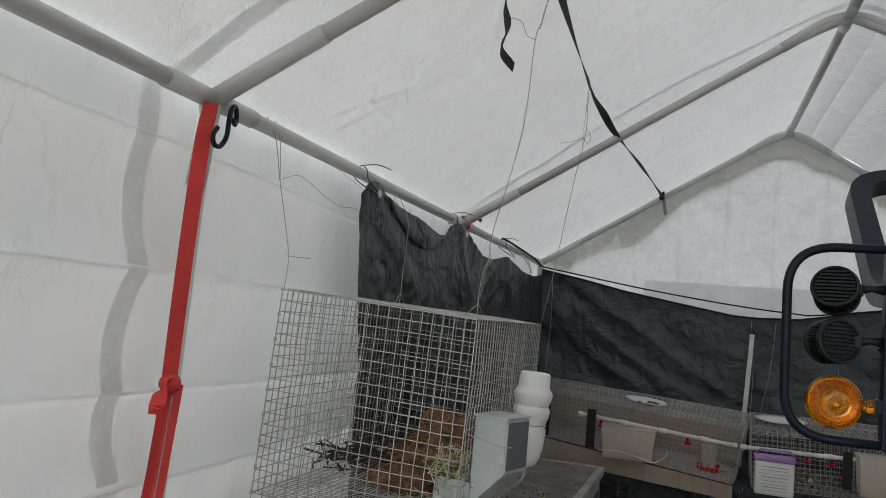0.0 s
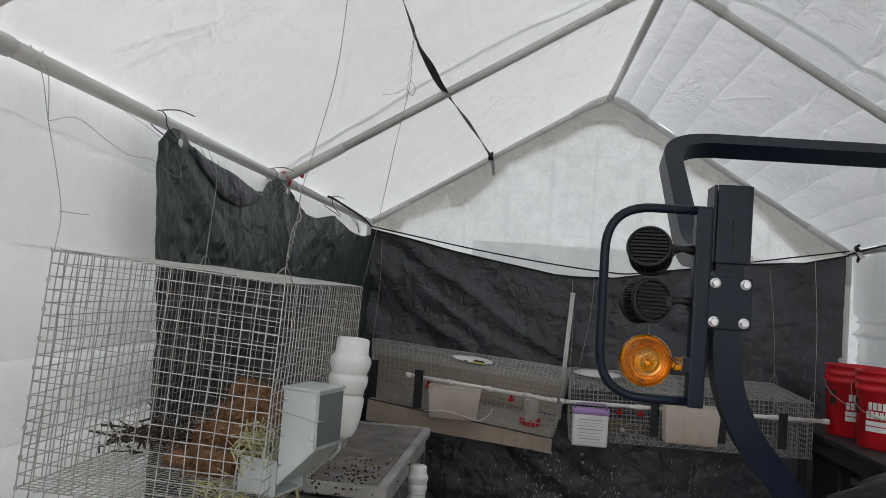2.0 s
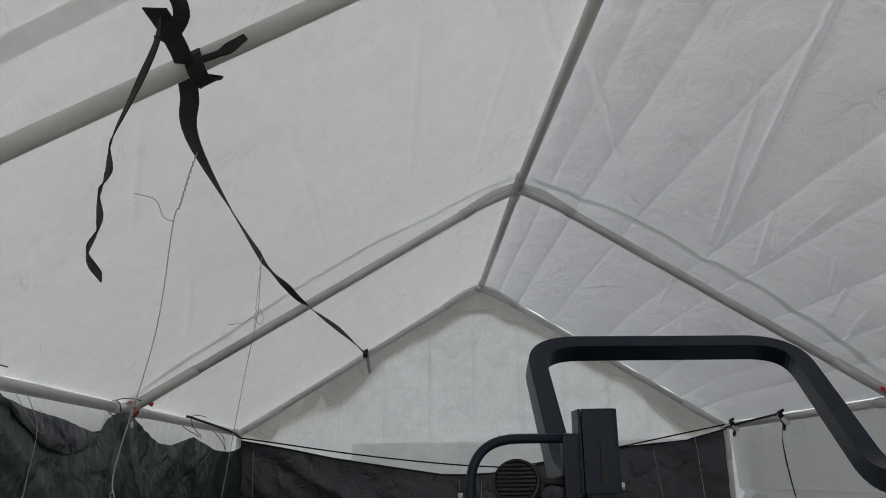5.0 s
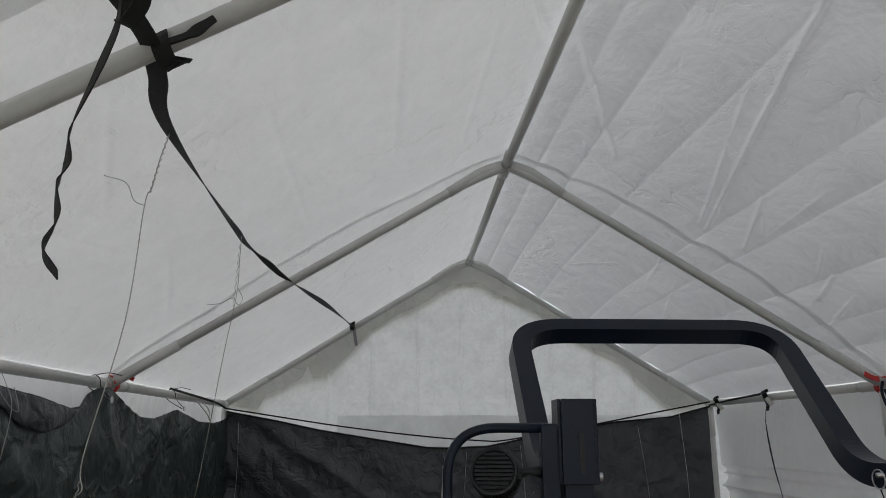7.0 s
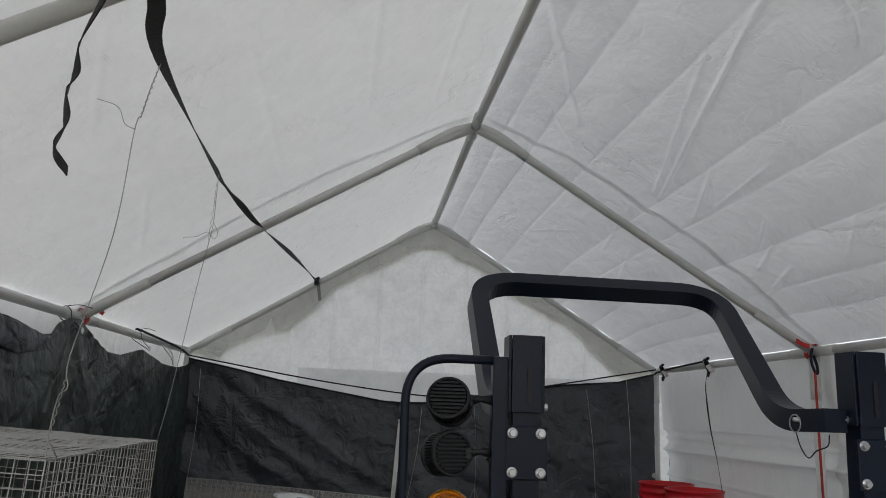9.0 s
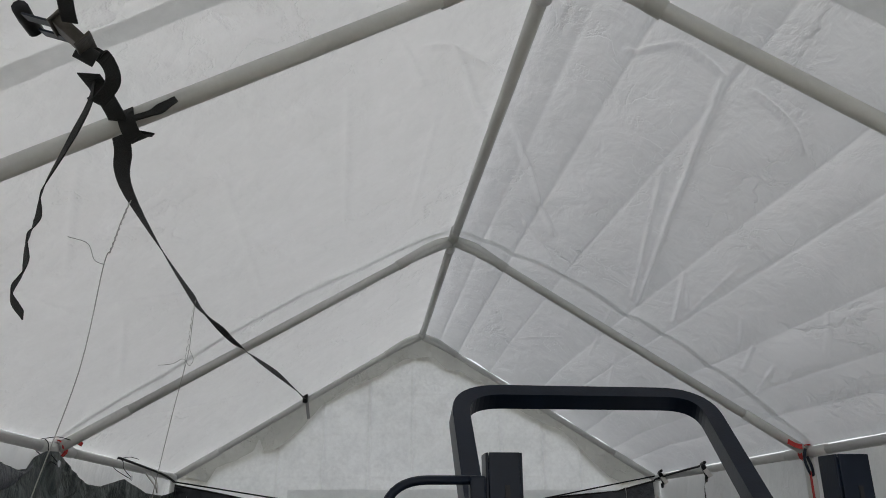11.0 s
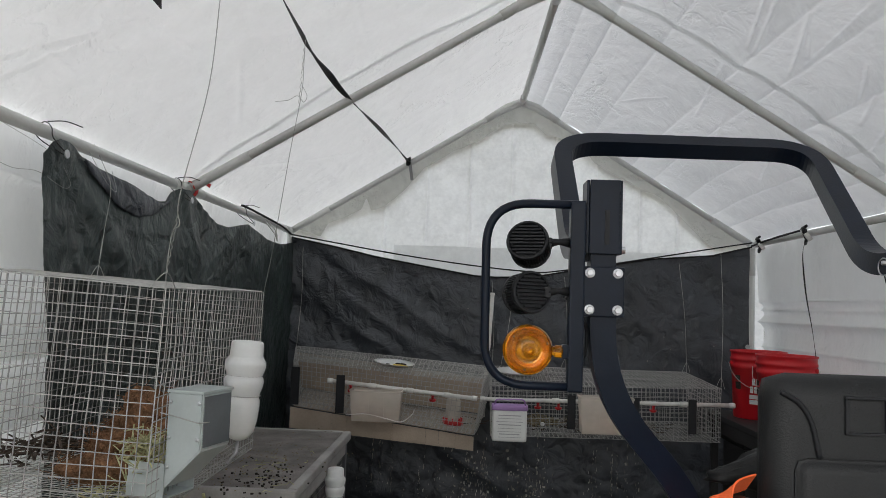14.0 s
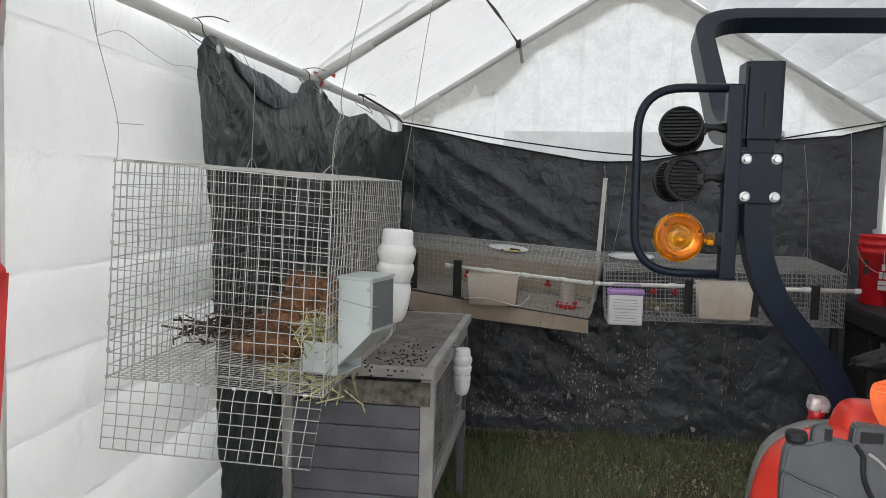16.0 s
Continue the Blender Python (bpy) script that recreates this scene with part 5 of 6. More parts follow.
part("webbing", ribbon(spline([(1.487, 3.075, 2.0), (1.485, 3.07, 1.6), (1.49, 3.07, 0.9), (1.49, 3.07, 0.05)], 6), 0.032, 0.002, (0.3, 1, 0)), M_RED, t)
t = thing("red_cloth_tie", "scrap of red cloth tied round the corner fitting", "tie")
part("wrap", ribbon([(-1.525 + 0.034 * math.cos(a), 3.13 + 0.002 * i, EAVE + 0.034 * math.sin(a)) for i, a in enumerate([k * 0.5 for k in range(14)])], 0.026, 0.004, (0, 1, 0)), M_RED, t)
part("cloth_end", ribbon(spline([(-1.49, 3.13, 2.095), (-1.46, 3.15, 2.11), (-1.44, 3.17, 2.1)], 5), 0.016, 0.002, (0, 0, 1)), M_RED, t)


def spring_clamp(y, name_label):
    t = thing("spring_clamp", name_label, "clamp", "spring clamps")
    for s in (-1, 1):
        part("jaw", box((-0.012, -0.008, 0), (0.012, 0.008, 0.075), 0.004, pose(1.505, y, EAVE - 0.03, s * 22, -30, 0) @ pose(0, s * 0.012, -0.02)), M_RUBBER if s > 0 else M_PVC, t)
    part("handle", tube(spline([(1.49, y - 0.01, 2.03), (1.47, y - 0.05, 2.015), (1.455, y - 0.09, 2.03)], 5), 0.008, 8), M_RUBBER, t, smooth=True)
    part("handle", tube(spline([(1.49, y + 0.01, 2.07), (1.48, y + 0.02, 2.10), (1.47, y - 0.06, 2.11)], 5), 0.008, 8), M_RUBBER, t, smooth=True)


spring_clamp(4.12, "black spring clamp with pale jaws on the eave tube")
spring_clamp(4.78, "small black spring clamp on the eave tube near the corner")
spring = thing("dangling_strap", "thin black strap hanging from the clamp", "strap")
part("webbing", ribbon(spline([(1.49, 4.12, 2.04), (1.485, 4.14, 1.95), (1.485, 4.1, 1.75), (1.485, 4.02, 1.55), (1.47, 3.93, 1.36)], 8), 0.012, 0.002, (0, 1, 0), ((0, 0), (0.4, 60), (1, 10))), M_STRAP, spring)
t = thing("eave_cord", "black cord lashed along the eave tube", "cord")
part("strand", tube(spline([(1.505, 4.95, 2.07), (1.49, 4.6, 2.085), (1.495, 4.15, 2.10)], 6), 0.006, 6), M_STRAP, t)
t = thing("corner_lashing", "black and white cord lashed at the frame corner", "cord")
part("strand", tube(spline([(-1.5, 4.92, 2.05), (-1.49, 4.6, 2.075), (-1.5, 3.95, 2.1), (-1.53, 3.9, 2.11)], 6), 0.006, 6), M_STRAP, t)
part("white_strand", tube(spline([(-1.5, 4.3, 2.06), (-1.46, 4.35, 2.0), (-1.47, 4.45, 1.97), (-1.5, 4.5, 2.04), (-1.51, 4.25, 2.09)], 6), 0.004, 6), M_PVC, t, smooth=True)

# ---------------------------------------------------------------- hanging cage: feeder, bottles, nest, litter
def j_feeder():
    t = thing("hopper_feeder", "pale grey sheet metal hopper feeder on the cage side", "feeder")
    M = pose(-0.98, 1.675, 1.2, 0, 0, -14)
    bm = bmesh.new()
    lo = [bm.verts.new(M @ Vector(p)) for p in ((0, 0, -0.005), (0.09, 0, 0.085), (0.09, 0.12, 0.085), (0, 0.12, -0.005))]
    hi = [bm.verts.new(M @ Vector(p)) for p in ((0, 0, 0.212), (0.09, 0, 0.212), (0.09, 0.12, 0.212), (0, 0.12, 0.212))]
    bm.faces.new(lo[::-1])
    bm.faces.new(hi)
    for i in range(4):
        bm.faces.new((lo[i], lo[(i + 1) % 4], hi[(i + 1) % 4], hi[i]))
    bmesh.ops.bevel(bm, geom=bm.edges[:], offset=0.003, segments=2, affect="EDGES")
    part("hopper", bm, M_GREYM, t)
    part("lid_flange", box((-0.002, -0.002, 0.211), (0.093, 0.123, 0.217), 0.001, M), M_GREYM, t)
    # thin plate that colours the hopper's right side face a darker grey
    part("side_face_plate", box((0.0895, 0.006, 0.092), (0.092, 0.114, 0.205), 0.0005, M), M_GREYDK, t, "darker grey side face of the hopper")
    bm = bmesh.new()
    for lo, hi in (((-0.095, 0, -0.03), (0.0, 0.12, -0.027)), ((-0.095, 0, -0.03), (0.0, 0.003, 0.05)), ((-0.095, 0.117, -0.03), (0.0, 0.12, 0.05)), ((-0.098, 0, -0.03), (-0.095, 0.12, 0.015))):
        add_box(bm, lo, hi, 0, M)
    part("trough", bm, M_GREYM, t, "open grey metal trough")
    for y, z in ((0.008, 0.19), (0.008, 0.11), (0.008, 0.045)):
        for x in (0.008, 0.082) if z > 0.1 else (0.008,):
            part("rivet", lathe([(0.005, 0), (0.0048, 0.002), (0.002, 0.004)], 10, M @ pose(x, -0.0005, z, 90, 0, 0)), M_ZINC, t)
    part("retaining_wire", tube([M @ Vector(p) for p in ((-0.012, -0.008, 0.165), (0.03, -0.006, 0.158), (0.086, -0.006, 0.148), (0.097, 0.02, 0.148))], 0.0014, 5), M_TIE, t)


M_GREYDK = mat("grey_sheet_metal_side", (0.2, 0.22, 0.235), 0.35, 0.3, vary=0.08, bump=0.03)
j_feeder()


def bottle(name_label, at, k=1.0, tilt=0):
    t = thing("water_bottle", name_label, "bottle", "water bottles")
    prof = [(0.001, 0.28), (0.041, 0.279), (0.045, 0.274), (0.0465, 0.238), (0.048, 0.234), (0.056, 0.224), (0.0575, 0.214), (0.055, 0.2), (0.0505, 0.186), (0.0485, 0.182), (0.0535, 0.176), (0.055, 0.165), (0.0525, 0.15), (0.0475, 0.134), (0.046, 0.13),
            (0.0455, 0.122), (0.0495, 0.115), (0.05, 0.1), (0.047, 0.06), (0.041, 0.03), (0.03, 0.01), (0.012, 0.002), (0.001, 0.0)]
    m = pose(*at, 0, tilt, 0)
    part("body", lathe([(r * k, z * k) for r, z in prof[::-1]], 28, m), M_WHITEP, t, smooth=True)
    for z in (0.184, 0.128):
        part("wire_band", lathe([(0.0485 * k, z * k - 0.001), (0.0505 * k, z * k), (0.0485 * k, z * k + 0.001)], 24, m), M_TIE, t)
    part("drip_tube", tube([(at[0], at[1], at[2] + 0.002), (at[0], at[1] - 0.01, at[2] - 0.03 * k), (at[0] - 0.02, at[1] - 0.02, at[2] - 0.06 * k)], 0.005 * k, 8), M_ZINC, t, smooth=True)


bottle("white ribbed plastic water bottle strapped to the cage", (-0.925, 2.04, 1.24), 0.97, 3)
bottle("white plastic water bottle strapped to the hutch", (-0.862, 3.28, 0.69), 0.78)


def coir():
    t = thing("coir_nest", "shaggy brown coir fibre clump on the cage floor", "nest")
    bm = bmesh.new()
    for cx, cy, cz, sx, sy, sz in ((-1.15, 2.03, 1.27, 0.11, 0.08, 0.1), (-1.2, 1.99, 1.225, 0.1, 0.07, 0.06), (-1.11, 1.98, 1.24, 0.06, 0.06, 0.08), (-1.225, 1.86, 1.188, 0.09, 0.06, 0.04)):
        b2 = bmesh.new()
        bmesh.ops.create_icosphere(b2, subdivisions=4, radius=1)
        vm = {}
        for v in b2.verts:
            c = v.co
            k = 1 + 0.3 * ns(c.x * 1.8 + cx * 9, c.y * 1.8, c.z * 1.8 + cz * 7) + 0.1 * ns(c.x * 7, c.y * 7 + cx, c.z * 7)
            vm[v] = bm.verts.new((cx + sx * c.x * k, cy + sy * c.y * k, cz + sz * c.z * k))
        for f in b2.faces:
            bm.faces.new([vm[v] for v in f.verts])
        b2.free()
    pts = [v.co.copy() for v in bm.verts]
    part("fibre_mass", bm, M_COIR, t, smooth=True)
    rng = random.Random(4)
    bm = bmesh.new()
    for _ in range(1700):
        p = rng.choice(pts)
        q = p + Vector((rng.gauss(0, 0.012), rng.gauss(0, 0.012), rng.gauss(0.002, 0.012)))
        e = q + Vector((rng.gauss(0, 0.014), rng.gauss(0, 0.014), rng.gauss(0, 0.012)))
        add_tube(bm, [p, q, e], 0.0006, square=True, caps=False)
    tagged(part("loose_fibre", bm, M_COIR, t), kind="stuff")


coir()


def strew(name, label, category, n, centre, spread, length, r, material, seed, tilt=0.35, bend=0.3):
    rng = random.Random(seed)
    bm = bmesh.new()
    for _ in range(n):
        c = Vector([m + rng.gauss(0, s) for m, s in zip(centre, spread)])
        c.z = max(c.z, centre[2] - spread[2])
        a, e = rng.uniform(0, 2 * math.pi), rng.gauss(0, tilt)
        d = Vector((math.cos(a) * math.cos(e), math.sin(a) * math.cos(e), math.sin(e))) * length * rng.uniform(0.4, 1.1)
        k = Vector((rng.gauss(0, 1), rng.gauss(0, 1), rng.gauss(0, 0.6))) * bend * length * 0.3
        add_tube(bm, [c - d / 2, c + k, c + d / 2], r * rng.uniform(0.6, 1.3), square=True)
    ob = part(name, bm, material)
    return tagged(ob, label, category, kind="stuff")


strew("twig_litter", "heap of dry dark twigs on the cage floor", "twigs", 75, (-1.41, 1.93, 1.225), (0.05, 0.07, 0.018), 0.1, 0.0022, M_TWIG, 1)
strew("feeder_hay", "pale green hay spilling from the feeder trough", "hay", 85, (-1.035, 1.73, 1.27), (0.022, 0.035, 0.02), 0.085, 0.0011, M_HAY, 2, 0.8, 0.8)
strew("floor_hay", "loose hay strewn over the cage floor", "hay", 45, (-1.08, 1.72, 1.162), (0.05, 0.05, 0.006), 0.13, 0.0011, M_HAY, 3, 0.12, 0.5)
strew("hanging_hay", "hay stalks poking through the cage wire", "hay", 9, (-1.0, 1.66, 1.13), (0.03, 0.05, 0.015), 0.1, 0.0011, M_HAY, 5, 1.2, 0.8)
strew("roof_crumbs", "dark crumbs of litter on the hutch roof", "litter", 90, (-1.06, 2.78, 0.969), (0.08, 0.16, 0.0015), 0.01, 0.0026, M_MUD, 6, 0.1, 0.2)
strew("roof_specks", "fine pale and dark specks on the hutch roof", "litter", 260, (-1.15, 3.1, 0.968), (0.14, 0.35, 0.001), 0.007, 0.0014, M_STRAW, 16, 0.1, 0.2)
strew("roof_straw", "bits of straw on the hutch roof", "straw", 26, (-1.08, 2.9, 0.969), (0.1, 0.25, 0.001), 0.06, 0.0008, M_HAY, 7, 0.03, 0.4)
strew("cage_litter", "litter on the floor of the low cage", "litter", 160, (0.35, 4.55, 0.945), (0.35, 0.1, 0.008), 0.06, 0.0015, M_TWIG, 8, 0.2, 0.6)
strew("cage_straw", "straw nest in the low cage", "straw", 120, (0.12, 4.5, 0.965), (0.05, 0.05, 0.015), 0.07, 0.0012, M_STRAW, 9, 0.4, 0.8)
t = thing("wood_stick", "pale peeled stick leaning under the cage", "stick")
part("stick", tube([(-1.14, 2.56, 0.83), (-1.15, 2.5, 0.9), (-1.155, 2.46, 0.985)], 0.006, 6), M_HAY, t, smooth=True)


# ---------------------------------------------------------------- low cages: pipes, tubs, drinkers, plates
def pipe(path, label):
    t = thing("water_pipe", label, "pipe", "water pipes")
    part("tube", tube(path, 0.0115, 12), M_PVC, t, smooth=True)
    a, b = Vector(path[0]), Vector(path[-1])
    d = (b - a).normalized()
    for p in (a, b - d * 0.03):
        part("end_cap", tube([p, p + d * 0.03], 0.0145, 12), M_PVC, t, smooth=True)
    for k in (0.3, 0.55, 0.8):
        p = a.lerp(b, k)
        part("tee", tube([p - d * 0.02, p + d * 0.02], 0.0145, 12), M_PVC, t, smooth=True)


pipe([(-1.092, 4.247, 1.178), (-0.25, 4.247, 1.108)], "white plastic water pipe along the lined cage")
pipe([(-0.235, 4.247, 1.108), (1.165, 4.247, 1.126)], "white plastic water pipe along the low cage")


def drinker_cup(x, z, y=4.265):
    t = thing("drinker_cup", "small red drinker cup under the pipe", "drinker", "drinker cups")
    part("cup", lathe([(0.006, 0), (0.017, 0.004), (0.021, 0.016), (0.018, 0.016), (0.012, 0.006), (0.001, 0.005)], 16, pose(x, y + 0.022, z - 0.055)), M_REDP, t, smooth=True)
    part("valve", tube([(x, y - 0.01, z - 0.008), (x, y + 0.012, z - 0.02), (x, y + 0.012, z - 0.05)], 0.008, 8), M_REDP, t, smooth=True)


for x, z in ((-0.965, 1.165), (-0.50, 1.13), (-0.72, 1.15), (0.09, 1.113), (0.205, 1.113), (0.73, 1.12)):
    drinker_cup(x, z)


def tub(x0, x1, z0, z1, label, fill):
    t = thing("feed_tub", label, "tub", "feed tubs")
    y0, y1 = 4.125, 4.235
    bm = bmesh.new()
    k = 0.012
    outer = [[(x0 + k, y0 + k, z0), (x1 - k, y0 + k, z0), (x1 - k, y1, z0), (x0 + k, y1, z0)], [(x0, y0, z1 - 0.01), (x1, y0, z1 - 0.01), (x1, y1, z1 - 0.01), (x0, y1, z1 - 0.01)],
             [(x0 - 0.005, y0 - 0.005, z1 - 0.008), (x1 + 0.005, y0 - 0.005, z1 - 0.008), (x1 + 0.005, y1, z1 - 0.008), (x0 - 0.005, y1, z1 - 0.008)],
             [(x0 - 0.005, y0 - 0.005, z1), (x1 + 0.005, y0 - 0.005, z1), (x1 + 0.005, y1, z1), (x0 - 0.005, y1, z1)],
             [(x0 + 0.003, y0 + 0.003, z1), (x1 - 0.003, y0 + 0.003, z1), (x1 - 0.003, y1 - 0.003, z1), (x0 + 0.003, y1 - 0.003, z1)],
             [(x0 + k + 0.003, y0 + k + 0.003, z0 + 0.003), (x1 - k - 0.003, y0 + k + 0.003, z0 + 0.003), (x1 - k - 0.003, y1 - 0.003, z0 + 0.003), (x0 + k + 0.003, y1 - 0.003, z0 + 0.003)]]
    rings = [[bm.verts.new(p) for p in r] for r in outer]
    bm.faces.new(rings[0][::-1])
    for a, b in zip(rings, rings[1:]):
        for j in range(4):
            bm.faces.new((a[j], a[(j + 1) % 4], b[(j + 1) % 4], b[j]))
    bm.faces.new(rings[-1])
    part("bin", bm, M_TUB, t, "frosted clear plastic bin").visible_shadow = True
    for f in (0.36, 0.66):
        xx = x0 + (x1 - x0) * f
        part("mould_rib", box((xx - 0.002, y0 + 0.001, z0 + 0.02), (xx + 0.002, y0 + 0.006, z1 - 0.012)), M_TUB, t)

    def top(u, v):
        xx = x0 + k + 0.006 + (x1 - x0 - 2 * k - 0.012) * u
        return (xx, y0 + k + 0.006 + (y1 - y0 - k - 0.012) * v, z0 + 0.005 + (z1 - z0) * fill(u) * (1.0 + 0.1 * ns(u * 5, v * 3)))

    bm = sheet(top, 24, 8)
    fr = [top(i / 24, 0) for i in range(25)]
    vs = [bm.verts.new(p) for p in fr]
    lo = [bm.verts.new((p[0], p[1], z0 + 0.005)) for p in fr]
    for i in range(24):
        bm.faces.new((vs[i], lo[i], lo[i + 1], vs[i + 1]))
    part("feed", bm, M_FEED, t, "brown ground feed")


tub(-0.944, -0.664, 0.975, 1.145, "frosted plastic feed tub half full of brown feed", lambda u: 0.5 - 0.12 * math.cos(u * 7) - 0.1 * u)
tub(0.305, 0.588, 0.957, 1.155, "frosted plastic feed tub almost empty of feed", lambda u: 0.12 + 0.5 * math.exp(-((u - 0.5) / 0.14) ** 2))
t = thing("tub_wire", "loose white wire slung across the tub", "wire")
part("strand", tube(spline([(-0.96, 4.12, 1.01), (-0.85, 4.105, 1.02), (-0.74, 4.105, 1.0), (-0.66, 4.11, 0.985), (-0.61, 4.2, 1.01), (-0.6, 4.26, 1.03)], 6), 0.003, 6), M_PVC, t, smooth=True)


def carton():
    t = thing("plastic_tub_pack", "white plastic pack with a lilac lid hung on the cage", "container")
    part("body", box((-0.166, 4.15, 0.895), (0.022, 4.235, 1.066), 0.012), M_WHITEP, t, smooth=True)
    part("lid", box((-0.171, 4.145, 1.062), (0.027, 4.238, 1.092), 0.008), M_LILAC, t, "lilac plastic lid", smooth=True)
    part("handle", tube(rounded([(-0.155, 4.16, 1.09), (-0.15, 4.15, 1.122), (0.005, 4.15, 1.125), (0.012, 4.16, 1.09)], 0.02), 0.004, 8), M_LILAC, t, smooth=True)
    rng = random.Random(11)
    for i, z in enumerate((1.035, 1.02, 1.003, 0.985, 0.967, 0.95, 0.935, 0.92)):
        w = rng.uniform(0.05, 0.075)
        part("print_line", box((-0.072 - w, 4.1485, z - 0.001), (-0.072 + w, 4.1495, z + (0.0015 if i % 3 else 0.004))), M_INK, t)


carton()


def drinker_jar():
    t = thing("jar_drinker", "clear jar drinker with a red dish in the lined cage", "drinker")
    x, y, z = -0.385, 4.45, 0.925
    part("dish", lathe([(0.03, 0), (0.058, 0.004), (0.062, 0.03), (0.056, 0.03), (0.05, 0.01), (0.001, 0.008)], 24, pose(x, y, z)), M_REDP, t, "red slotted dish", smooth=True)
    part("jar", lathe([(0.035, 0.02), (0.042, 0.05), (0.042, 0.14), (0.036, 0.155), (0.001, 0.157)], 24, pose(x, y, z)), M_TUB, t, smooth=True)
    for k in range(8):
        a = 2 * math.pi * k / 8
        part("dish_bar", box((0.046, -0.004, 0.008), (0.06, 0.004, 0.046), 0.002, pose(x, y, z, 0, 0, math.degrees(a))), M_REDP, t)


drinker_jar()


def plate(label, at, ry, stain, k=1.0):
    t = thing("paper_plate", label, "plate", "paper plates")
    m = pose(*at, 4, ry, 0) @ Matrix.Diagonal((k, k, 1, 1))
    bm = bmesh.new()
    rings = []
    for r, z in ((0.001, 0.0), (0.07, 0.0), (0.082, 0.008), (0.108, 0.014), (0.109, 0.016), (0.082, 0.010), (0.07, 0.002), (0.001, 0.002)):
        rings.append([bm.verts.new(m @ Vector((r * math.cos(a), r * math.sin(a), z + (0.0015 * math.sin(a * 24) if r > 0.09 else 0)))) for a in [2 * math.pi * j / 72 for j in range(72)]])
    for a, b in zip(rings, rings[1:]):
        for j in range(72):
            bm.faces.new((a[j], a[(j + 1) % 72], b[(j + 1) % 72], b[j]))
    part("dish", bm, M_WHITEP, t, smooth=True)
    if stain:
        part("residue", lathe([(0.001, 0), (0.034, 0), (0.03, 0.004), (0.001, 0.005)], 14, m @ pose(0.035, -0.03, 0.003) @ Matrix.Diagonal((1.2, 0.7, 1, 1))), M_YELLOW, t, "yellow food residue")
        part("residue", lathe([(0.001, 0), (0.025, 0), (0.02, 0.006), (0.001, 0.007)], 12, m @ pose(0.035, 0.02, 0.003) @ Matrix.Diagonal((1.3, 0.7, 1, 1))), M_MUD, t, "dark crumbs")
        part("residue", lathe([(0.001, 0), (0.012, 0), (0.01, 0.005), (0.001, 0.006)], 12, m @ pose(-0.03, -0.035, 0.003)), M_MUD, t)


t = thing("egg", "small white egg lying in the low wire cage", "egg")
part("shell", lathe([(0.001, 0.0), (0.008, 0.002), (0.0125, 0.009), (0.0125, 0.015), (0.009, 0.024), (0.004, 0.029), (0.001, 0.03)], 16, pose(0.123, 4.42, 0.954, 70, 0, 30)), M_WHITEP, t, smooth=True)

plate("ruffled white paper plate with yellow food scraps", (-0.741, 4.45, 1.262), 5, True, 1.1)
plate("plain white paper plate lying on the low cage", (-0.015, 4.55, 1.232), 0, False, 1.25)

t = thing("white_post", "slim white plastic post between the cages", "post")
part("post", tube([(-0.165, 4.87, 1.70), (-0.19, 4.87, 1.2), (-0.205, 4.87, 0.92)], 0.0125, 4, square=True), M_PVC, t)
part("post_cap", box((-0.18, 4.855, 1.695), (-0.15, 4.885, 1.71), 0.003), M_PVC, t)


# ---------------------------------------------------------------- side table with buckets
def side_table():
    t = thing("side_table", "black plastic table against the sidewall", "table")
    part("tabletop", box((1.12, 3.35, 1.02), (1.50, 4.62, 1.055), 0.008), M_BLACKBOX, t)
    part("apron", box((1.135, 3.4, 0.95), (1.15, 4.58, 1.02), 0.003), M_BLACKBOX, t)
    for x in (1.15, 1.47):
        for y in (3.42, 4.55):
            part("leg", box((x - 0.02, y - 0.02, 0.0), (x + 0.02, y + 0.02, 1.02), 0.004), M_BLACKBOX, t)
    s = thing("white_board", "white plastic board standing under the table", "board")
    part("board", box((1.28, 4.1, 0.0), (1.335, 4.12, 0.94), 0.004), M_PVC, s)
    part("red_tag", box((1.29, 4.093, 0.78), (1.31, 4.1, 0.88), 0.003), M_REDP, s)
    s = thing("under_table_box", "black lidded storage box under the table", "box")
    part("body", box((1.2, 3.45, 0.0), (1.46, 4.0, 0.86), 0.015), M_BLACKBOX, s)
    part("lid", box((1.185, 3.43, 0.862), (1.475, 4.02, 0.90), 0.012), M_GREYP, s, "dark grey lid")
    # added dark filler: keeps the bright wall behind the table out of view
    s = thing("under_table_box", "tall black box added at the back under the table, hiding the wall", "box")
    part("body", box((1.19, 4.16, 0.0), (1.47, 4.52, 0.9), 0.015), M_BLACKBOX, s)
    part("lid", box((1.18, 4.15, 0.902), (1.48, 4.53, 0.935), 0.01), M_BLACKBOX, s)


side_table()


def letters(text, size, m, parent, material):
    cu = bpy.data.curves.new("lettering", "FONT")
    cu.body, cu.size, cu.extrude, cu.align_x = text, size, 0.0004, "CENTER"
    tmp = bpy.data.objects.new("lettering", cu)
    me = bpy.data.meshes.new_from_object(tmp)
    bpy.data.objects.remove(tmp)
    bm = bmesh.new()
    bm.from_mesh(me)
    bpy.data.meshes.remove(me)
    for v in bm.verts:
        v.co = m(v.co)
    return part("lettering", bm, material, parent)


